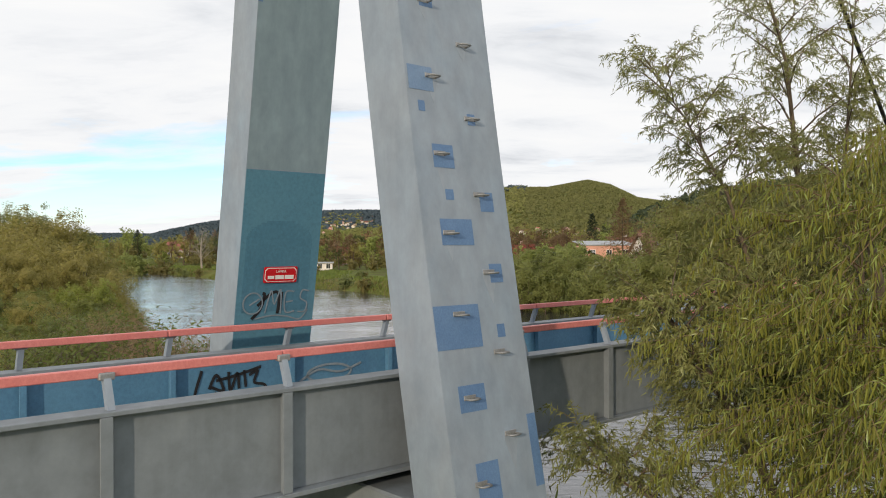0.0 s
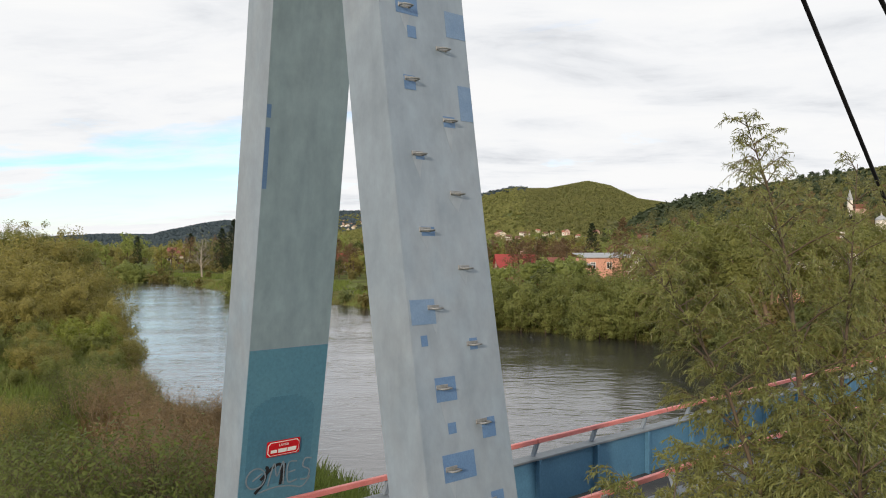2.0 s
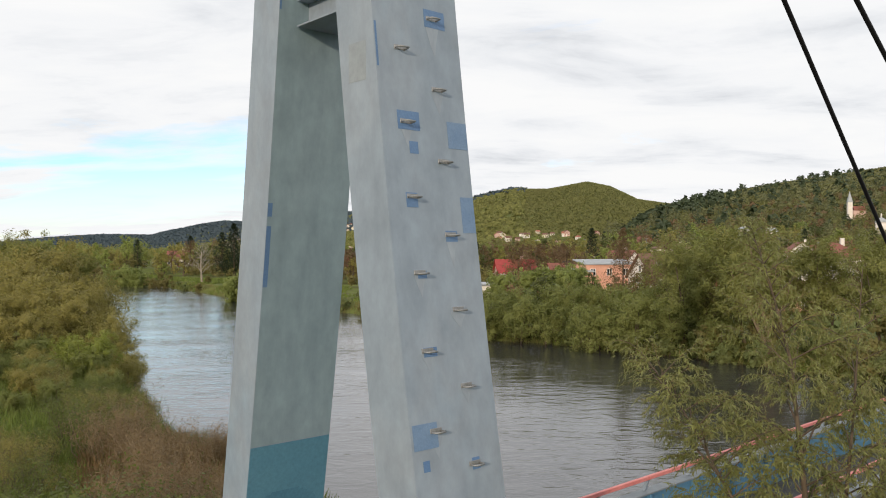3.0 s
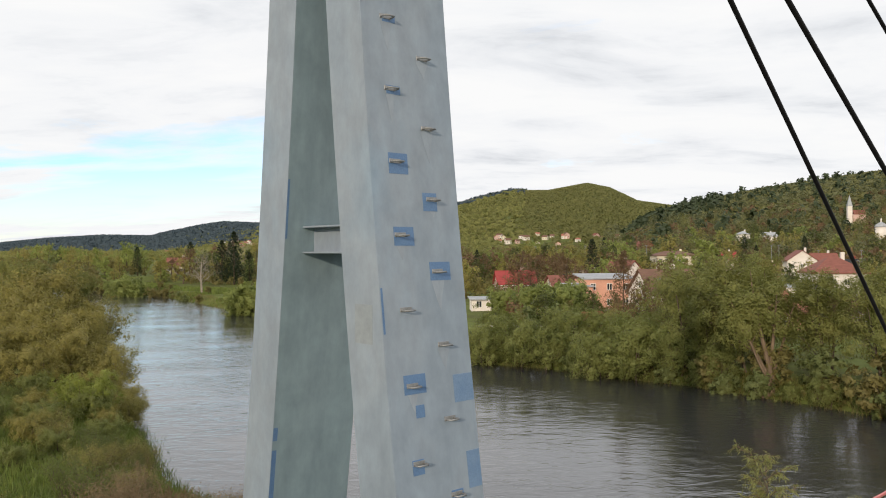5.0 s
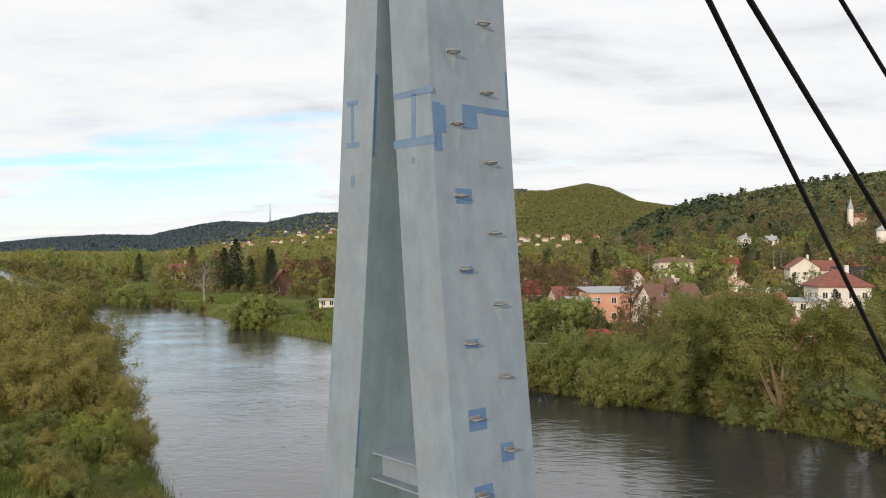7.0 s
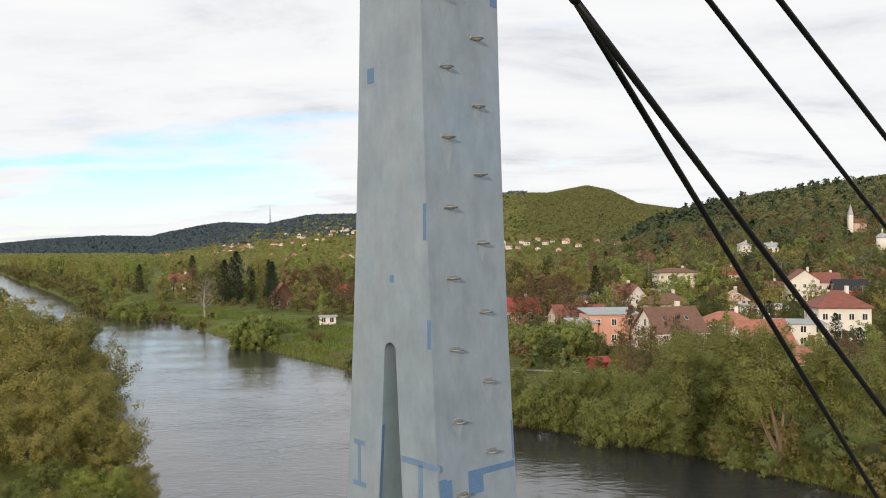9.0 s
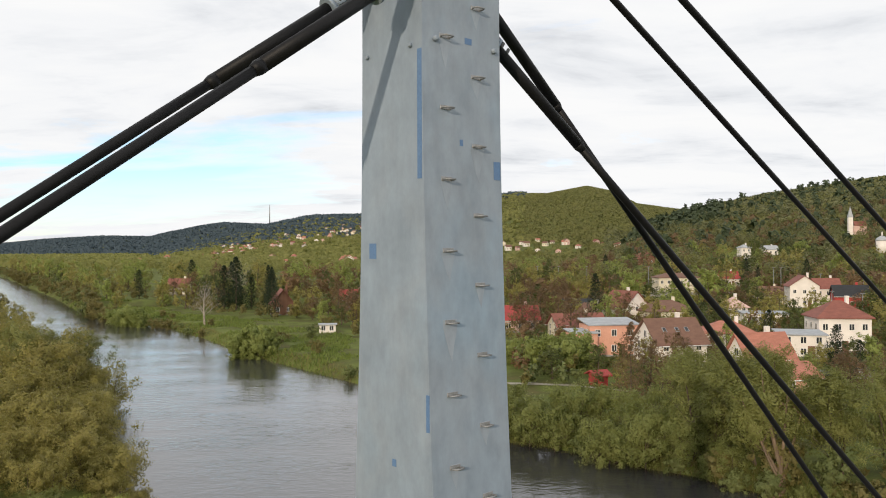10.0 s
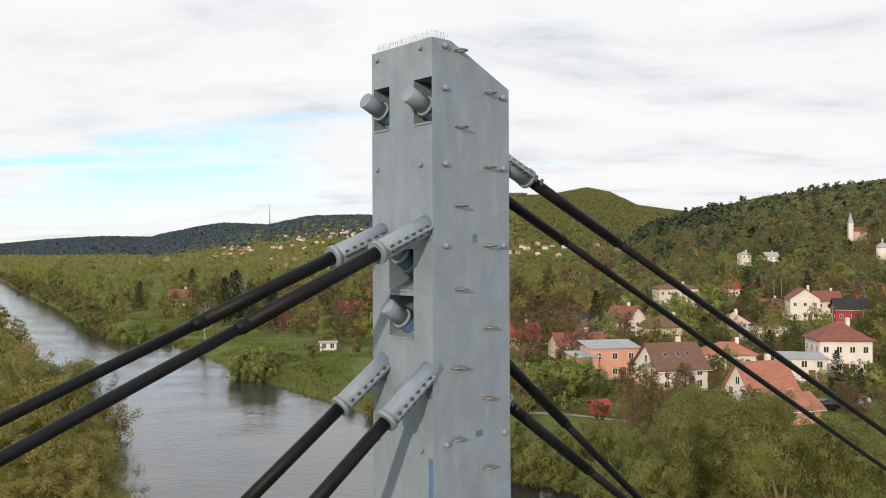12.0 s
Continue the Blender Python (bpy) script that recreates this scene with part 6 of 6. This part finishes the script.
def plant_low(kind, x, y, h, seed):
    src = kinds[kind][seed % 2]
    s = h / HIGHS[kind]
    m = Matrix.Translation((x, y, relief(x, y) - 0.05)) @ Matrix.Rotation(seed * 2.1, 4, "Z") @ Matrix.Diagonal((s, s, s, 1))
    if src.name not in HIDE:
        HIDE[src.name] = True
        src.matrix_basis = m
        return src
    o = copy_thing(src, Matrix())
    o.matrix_basis = m
    return o


k = 0
for i in range(75):
    # dry twiggy growth towards the water, low green shrubs behind it
    y = rnd.uniform(17, 42)
    edge = curve_at(y, BANK_Y, NEAR_X)
    dry = y < 30 and rnd.random() < 0.6
    x = y * (rnd.uniform(-0.42, -0.26) if dry else rnd.uniform(-0.58, -0.40))
    if x > edge - 1.2 or math.hypot(x + 1, y - 8) < 7:
        continue
    if not dry and y > 30:
        x = edge - rnd.uniform(1.2, 7)
    room = 11.3 - 0.3077 * y - relief(x, y) if x > -0.36 * y else 2.0
    h = min(rnd.uniform(1.1, 2.1) if dry else rnd.uniform(0.8, 1.5), room)
    if h < 0.5:
        continue
    plant_low("twig" if dry else "low", x, y, h, k)
    k += 1
for x, y, h in ((-5.8, 15.2, 2.6), (-4.7, 16.6, 2.0), (-7.2, 15.8, 2.3), (-12.5, 29.5, 1.8), (-8.6, 17.5, 1.9), (-14.6, 31.5, 1.6)):
    plant_low("low", x, y, h, 1)


def grass(name, label, mat, count, where, height, seed, wide=1.0):
    rng = np.random.default_rng(seed)
    rr = random.Random(seed)
    P = []
    while len(P) < count:
        p = where(rr)
        if p is not None:
            P.append((p[0], p[1], relief(*p) - 0.03))
    P = np.array(P)
    n = len(P)
    a = rng.random(n) * 6.28
    w = np.stack([np.cos(a), np.sin(a), np.zeros(n)], 1) * wide * (0.02 + 0.02 * rng.random(n))[:, None]
    up = rng.normal(size=(n, 3)) * 0.35
    up[:, 2] = 1
    h = (height * (0.5 + rng.random(n)))[:, None]
    q = np.stack([P - w, P + w, P + up * h + w * 0.2, P + up * h - w * 0.2], 1).reshape(-1, 3)
    return tagged(new(name, crown_mesh(name, q, np.arange(4 * n).reshape(-1, 4), mat)), label, "grass", kind="stuff")


def near_bank(rr):
    y = 12 + 38 * rr.random()
    edge = curve_at(y, BANK_Y, NEAR_X)
    x = edge - 0.3 - 26 * rr.random() ** 1.2
    return (x, y) if x > -0.62 * y else None


def dry_bank(rr):
    y = 17 + 15 * rr.random()
    x = -y * (0.25 + 0.2 * rr.random())
    return (x, y) if x < curve_at(y, BANK_Y, NEAR_X) - 0.4 else None


def on_meadow(rr):
    y = 96 + 175 * rr.random()
    x = curve_at(y, FAR_Y, FAR_X) + 40 * rr.random()
    return (x, y) if meadow(x, y) and noise.noise(Vector((x / 9, y / 9, 2.0))) > -0.12 else None


def far_edge(rr):
    y = 50 + 170 * rr.random() ** 1.6
    x = curve_at(y, FAR_Y, FAR_X) + 0.2 + 5 * rr.random()
    return x, y


grass("bank_grass", "long green grass on the near bank", GRASSY, 22000, near_bank, 0.45, 21)
grass("bank_grass", "red-brown dry stalks on the near bank", DRY, 11000, dry_bank, 0.55, 23)
grass("meadow_grass", "uneven tufts of long meadow grass", GRASSY, 16000, on_meadow, 0.38, 24, 5.0)
grass("bank_grass", "dry reeds and grass along the far waterline", OLIVE_FAR, 8000, far_edge, 0.55, 22)


# ---- sign and scrawls ----
SIGN_R = material("red enamel", [(0.3, (0.50, 0.012, 0.018)), (0.7, (0.58, 0.018, 0.024))], scale=6, fine=50, rough=0.25, bump=0.01)
SIGN_W = material("white enamel", [(0.3, (0.74, 0.72, 0.70)), (0.7, (0.8, 0.79, 0.77))], scale=6, fine=50, rough=0.3, bump=0.01)
SPRAY_K = material("black spray paint", [(0.3, (0.008, 0.008, 0.009)), (0.7, (0.02, 0.02, 0.022))], scale=9, fine=40, rough=0.6, bump=0.0)
SPRAY_G = material("pale grey spray paint", [(0.3, (0.16, 0.21, 0.25)), (0.7, (0.23, 0.28, 0.32))], scale=9, fine=40, rough=0.6, bump=0.0)


def on_wall(z):
    """A frame on the far leg's inner face at a height: x along the bridge, y up, z out of the face."""
    n = -inner(z)
    dz = 0.1
    up = Vector((-(inner(z + dz) - inner(z - dz)), 0, 2 * dz)).normalized()
    along = Vector((0, 1, 0))
    out = along.cross(up).normalized()
    m = Matrix((along, up, out)).transposed().to_4x4()
    m.translation = (n, 0, z)
    return PYLON @ m


sign = thing("name_plaque", "red enamel name plaque with white border and lettering", "sign", on_wall(5.57) @ Matrix.Translation((0.012, 0, 0.02)))
W2, H2, CC = 0.215, 0.092, 0.03


def plate(w, h, c, z0, z1):
    bm = bmesh.new()
    o = [(-w + c, -h), (w - c, -h), (w, -h + c), (w, h - c), (w - c, h), (-w + c, h), (-w, h - c), (-w, -h + c)]
    a = [bm.verts.new((x, y, z0)) for x, y in o]
    b = [bm.verts.new((x, y, z1)) for x, y in o]
    bm.faces.new(a[::-1])
    bm.faces.new(b)
    for i in range(8):
        bm.faces.new((a[i], a[(i + 1) % 8], b[(i + 1) % 8], b[i]))
    return bm


part("edge", plate(W2, H2, 0.012, 0.0, 0.006), SIGN_R, sign)
part("border", plate(W2 - 0.012, H2 - 0.012, CC, 0.0065, 0.009), SIGN_W, sign, "white enamel border line")
part("field", plate(W2 - 0.020, H2 - 0.020, CC, 0.0095, 0.012), SIGN_R, sign)


def lettering(text, size, y, fit=None):
    c = bpy.data.curves.new("lettering", "FONT")
    c.body, c.size, c.align_x, c.align_y, c.extrude = text, size, "CENTER", "CENTER", 0.0008
    o = new("lettering", c)
    o.parent = sign
    o.location = (0, y, 0.0135)
    o.scale = (fit or 1.0, 1, 1)
    c.materials.append(SIGN_W)
    return o


lettering("LÁVKA", 0.042, 0.038)
# the person's name stays unreadable: bars
bm = bmesh.new()
box(bm, (-0.165, -0.045, 0.0125), (-0.085, -0.01, 0.0145))
part("text_bar", bm, SIGN_W, sign)
bm = bmesh.new()
box(bm, (-0.07, -0.05, 0.0125), (0.04, -0.005, 0.0145))
part("text_bar", bm, SIGN_W, sign)
bm = bmesh.new()
box(bm, (0.052, -0.05, 0.0125), (0.165, -0.005, 0.0145))
part("text_bar", bm, SIGN_W, sign)


def scrawl(label, frame_m, strokes, width, mat, z=0.011):
    """Sprayed lines: flat ribbons a hair above the wall."""
    g = thing("graffiti", label, "graffiti", frame_m)
    for pts in strokes:
        bm = bmesh.new()
        P = [Vector((x, y, 0)) for x, y in pts]
        fine = []
        for i in range(len(P) - 1):
            a, b, c, d = P[max(i - 1, 0)], P[i], P[i + 1], P[min(i + 2, len(P) - 1)]
            for k in range(6):
                t = k / 6
                fine.append(0.5 * ((2 * b) + (c - a) * t + (2 * a - 5 * b + 4 * c - d) * t * t + (3 * b - a - 3 * c + d) * t ** 3))
        fine.append(P[-1])
        prev = None
        for i, p in enumerate(fine):
            d = (fine[min(i + 1, len(fine) - 1)] - fine[max(i - 1, 0)]).normalized()
            s = Vector((-d.y, d.x, 0)) * width * 0.5
            v = [bm.verts.new(q + Vector((0, 0, h))) for q, h in ((p - s, z), (p + s, z), (p + s, z - 0.004), (p - s, z - 0.004))]
            if prev:
                for j in range(4):
                    bm.faces.new((prev[j], prev[(j + 1) % 4], v[(j + 1) % 4], v[j]))
            prev = v
        part("stroke", bm, mat, g)
    return g


loop = lambda cx, cy, rx, ry, n=10, a0=0.6, a1=6.9: [(cx + rx * math.cos(a0 + (a1 - a0) * k / n), cy + ry * math.sin(a0 + (a1 - a0) * k / n)) for k in range(n + 1)]
scrawl("pale grey sprayed scrawl on the teal leg", on_wall(5.25), [
    loop(-0.30, 0.0, 0.12, 0.12), [(-0.34, -0.02), (-0.22, 0.05)], [(-0.14, -0.12), (-0.08, 0.14), (-0.03, -0.02), (0.04, 0.15), (0.06, -0.13)],
    [(0.22, 0.12), (0.11, 0.11), (0.12, -0.11), (0.24, -0.11)], [(0.12, 0.0), (0.21, 0.01)], [(0.42, 0.12), (0.33, 0.13), (0.31, 0.04), (0.40, -0.02), (0.38, -0.12), (0.29, -0.12)], [(-0.26, -0.18), (-0.05, -0.15), (0.15, -0.17), (0.32, -0.21), (0.42, -0.10)]], 0.016, SPRAY_G, 0.012)
scrawl("black sprayed scrawl on the teal leg", on_wall(5.24), [[(-0.30, -0.17), (-0.20, -0.06), (-0.16, 0.10), (-0.19, 0.12)], [(-0.24, -0.02), (-0.10, 0.10), (0.0, 0.13), (0.03, 0.02), (0.02, -0.12)], [(0.06, 0.13), (0.05, -0.08)]], 0.035, SPRAY_K, 0.010)
girder_face = PYLON @ Matrix(((0, 0, 1, -G + 0.03), (1, 0, 0, 0), (0, 1, 0, 4.42), (0, 0, 0, 1)))
scrawl("black sprayed scrawl on the blue girder", girder_face, [
    [(-1.02, 0.18), (-1.10, -0.10), (-0.98, -0.16), (-0.86, -0.06)], [(-0.94, -0.02), (-0.86, 0.12), (-0.78, -0.05), (-0.92, 0.0)], [(-0.72, 0.14), (-0.70, -0.06), (-0.62, 0.12), (-0.60, -0.05)],
    [(-0.54, 0.14), (-0.52, -0.04)], [(-0.48, 0.08), (-0.38, 0.12), (-0.42, 0.0), (-0.30, -0.04), (-0.26, -0.14), (-0.40, -0.16), (-0.46, -0.10)], [(-0.86, 0.06), (-0.60, 0.10), (-0.34, 0.16)]], 0.03, SPRAY_K, 0.006)
scrawl("pale grey sprayed scrawl on the blue girder", girder_face, [loop(0.55, 0.0, 0.30, 0.10, 12), [(0.15, -0.06), (0.4, 0.05), (0.7, 0.0), (1.0, 0.08)]], 0.025, SPRAY_G, 0.006)

# bird spikes on the head and on the sleeves
def spikes(label, m, lo, hi, n, length):
    sp = thing("bird_spikes", label, "bird spikes", m)
    rng = random.Random(5)
    for k in range(n):
        bm = bmesh.new()
        f = (k + 0.5) / n
        p = Vector(lo).lerp(Vector(hi), f)
        for a in (-0.35, 0.0, 0.35):
            tube(bm, [p, p + Vector((math.sin(a) * length * 0.6, rng.uniform(-0.02, 0.02), length))], 0.0008, 3, caps=False)
        part("spike", bm, ZINC, sp)
    return sp


spikes("thin steel bird spikes along the pylon top", PYLON, (-0.43, -0.47, 24.36), (0.43, -0.47, 24.36), 30, 0.075)
spikes("thin steel bird spikes along the pylon top edge", PYLON, (0.43, -0.46, 24.36), (0.43, -0.29, 24.36), 7, 0.075)
for a, b in (((0.35, -0.5, 22.75), (0.36, -1.0, 22.54)), ((-0.30, -0.5, 22.70), (-0.31, -1.0, 22.49)), ((0.37, -0.52, 21.39), (0.385, -0.92, 21.11)), ((-0.296, -0.52, 21.42), (-0.31, -0.92, 21.14))):
    spikes("thin steel bird spikes on a stay sleeve", PYLON, a, b, 6, 0.07)


# street lamps along the railway
def lamp(x, y, h):
    z = relief(x, y)
    t = thing("street_lamp", "tall grey street lamp by the railway", "street lamp", pose(x, y, z), "station lamps")
    bm = bmesh.new()
    tube(bm, [(0, 0, -0.2), (0, 0, h)], [0.11, 0.07], 6)
    part("pole", bm, ZINC, t)
    bm = bmesh.new()
    box(bm, (-0.5, -0.15, h), (0.5, 0.15, h + 0.16), 0.03)
    part("lamp_head", bm, ZINC, t)


for px, yy in ((948, 300), (985, 300), (1035, 290), (1085, 285), (1144, 280), (1282, 270), (1365, 262), (1378, 262), (1448, 250), (1524, 245), (1520, 180), (1466, 190)):
    lamp((px - 784) / 1433 * yy, yy, 9 if yy > 200 else 7)

# parked cars below the villas
def car(label, px, dist, paint, yaw):
    x, y = -0.965 + (px - 784) / 1433 * dist, dist
    c = thing("car", label, "car", pose(x, y, relief(x, y), 0, 0, yaw), "parked cars")
    bm = bmesh.new()
    side = [(-2.05, 0.3), (-2.1, 0.75), (-1.3, 0.9), (-0.7, 1.38), (0.8, 1.42), (1.55, 0.95), (2.1, 0.85), (2.1, 0.3)]
    rims = []
    for yy, inset in ((-0.85, 0.06), (-0.8, 0.0), (0.8, 0.0), (0.85, 0.06)):
        rims.append([bm.verts.new((px_ * (1 - inset * 0.3), yy * (0.82 if zz_ > 1.2 else 1.0), zz_ - (inset if zz_ > 0.5 else -inset))) for px_, zz_ in side])
    for a, b in zip(rims, rims[1:]):
        for i in range(len(side)):
            j = (i + 1) % len(side)
            bm.faces.new((a[i], a[j], b[j], b[i]))
    bm.faces.new(rims[0][::-1])
    bm.faces.new(rims[-1])
    body = part("body", bm, paint, c)
    for sg in (-1, 1):
        bm = bmesh.new()
        vs = [bm.verts.new(p) for p in ((-1.15, sg * 0.862, 0.92), (1.4, sg * 0.862, 0.95), (0.75, sg * 0.75, 1.3), (-0.65, sg * 0.75, 1.28))]
        r = bmesh.ops.extrude_face_region(bm, geom=[bm.faces.new(vs)])
        bmesh.ops.translate(bm, verts=[v for v in r["geom"] if isinstance(v, bmesh.types.BMVert)], vec=(0, sg * 0.02, 0))
        part("side_window", bm, PANE, body)
        for at in (-1.25, 1.3):
            bm = bmesh.new()
            tube(bm, [(at, sg * 0.66, 0.32), (at, sg * 0.87, 0.32)], 0.32, 14)
            part("wheel", bm, BLACK, c)
    return c


CAR_PAINT = [material(n, [(0.3, c), (0.7, tuple(v * 1.15 for v in c))], scale=2, fine=20, rough=0.25, bump=0) for n, c in (("dark blue car paint", (0.02, 0.025, 0.04)), ("silver car paint", (0.35, 0.36, 0.37)), ("black car paint", (0.012, 0.012, 0.014)))]
car("dark blue parked car beside the hedge", 1420, 103, CAR_PAINT[0], 12)
car("black parked car beside the hedge", 1452, 105, CAR_PAINT[2], 8)
car("silver parked car at the lane", 1528, 107, CAR_PAINT[1], 70)

# gravel path through the meadow
bm = bmesh.new()
prev = None
for k in range(25):
    f = k / 24
    x, y = 4 + 17.5 * f, 104 - 6 * f + 2.5 * math.sin(f * 3)
    v = [bm.verts.new((x + 0.2, y - 0.7, relief(x, y - 0.7) + 0.05)), bm.verts.new((x - 0.2, y + 0.7, relief(x, y + 0.7) + 0.05))]
    if prev:
        bm.faces.new((prev[0], v[0], v[1], prev[1]))
    prev = v
tagged(part("path", bm, material("pale trodden gravel", [(0.3, (0.26, 0.24, 0.19)), (0.7, (0.36, 0.33, 0.27))], scale=2, fine=20, rough=0.95), None), "pale gravel footpath through the meadow", "path", kind="structure")


# pale bare trees by the meadow
for i, (x, y, h) in enumerate([(-55.5, 186, 10.5), (-66, 262, 14)]):
    b = tree("bare_tree", "pale bare-branched tree by the meadow", "tree", 401 + i, h, h * 0.85, PALE_TWIG, 5, 0.3, LIGHT_BARK, 0.05, start=0.2, limbs=18, twigs=6, upright=0.7)
    b.matrix_basis = pose(x, y, relief(x, y))

# low railway wall behind the town
wall = bmesh.new()
for k in range(12):
    x0 = 38 + k * 5.0
    zz = relief(x0 + 2.5, 262)
    box(wall, (x0, 261.7, zz - 0.5), (x0 + 4.96, 262.3, zz + 1.3), 0.03)
tagged(part("wall_railway", wall, CONCRETE), "long pale concrete wall along the railway", "wall", kind="structure")
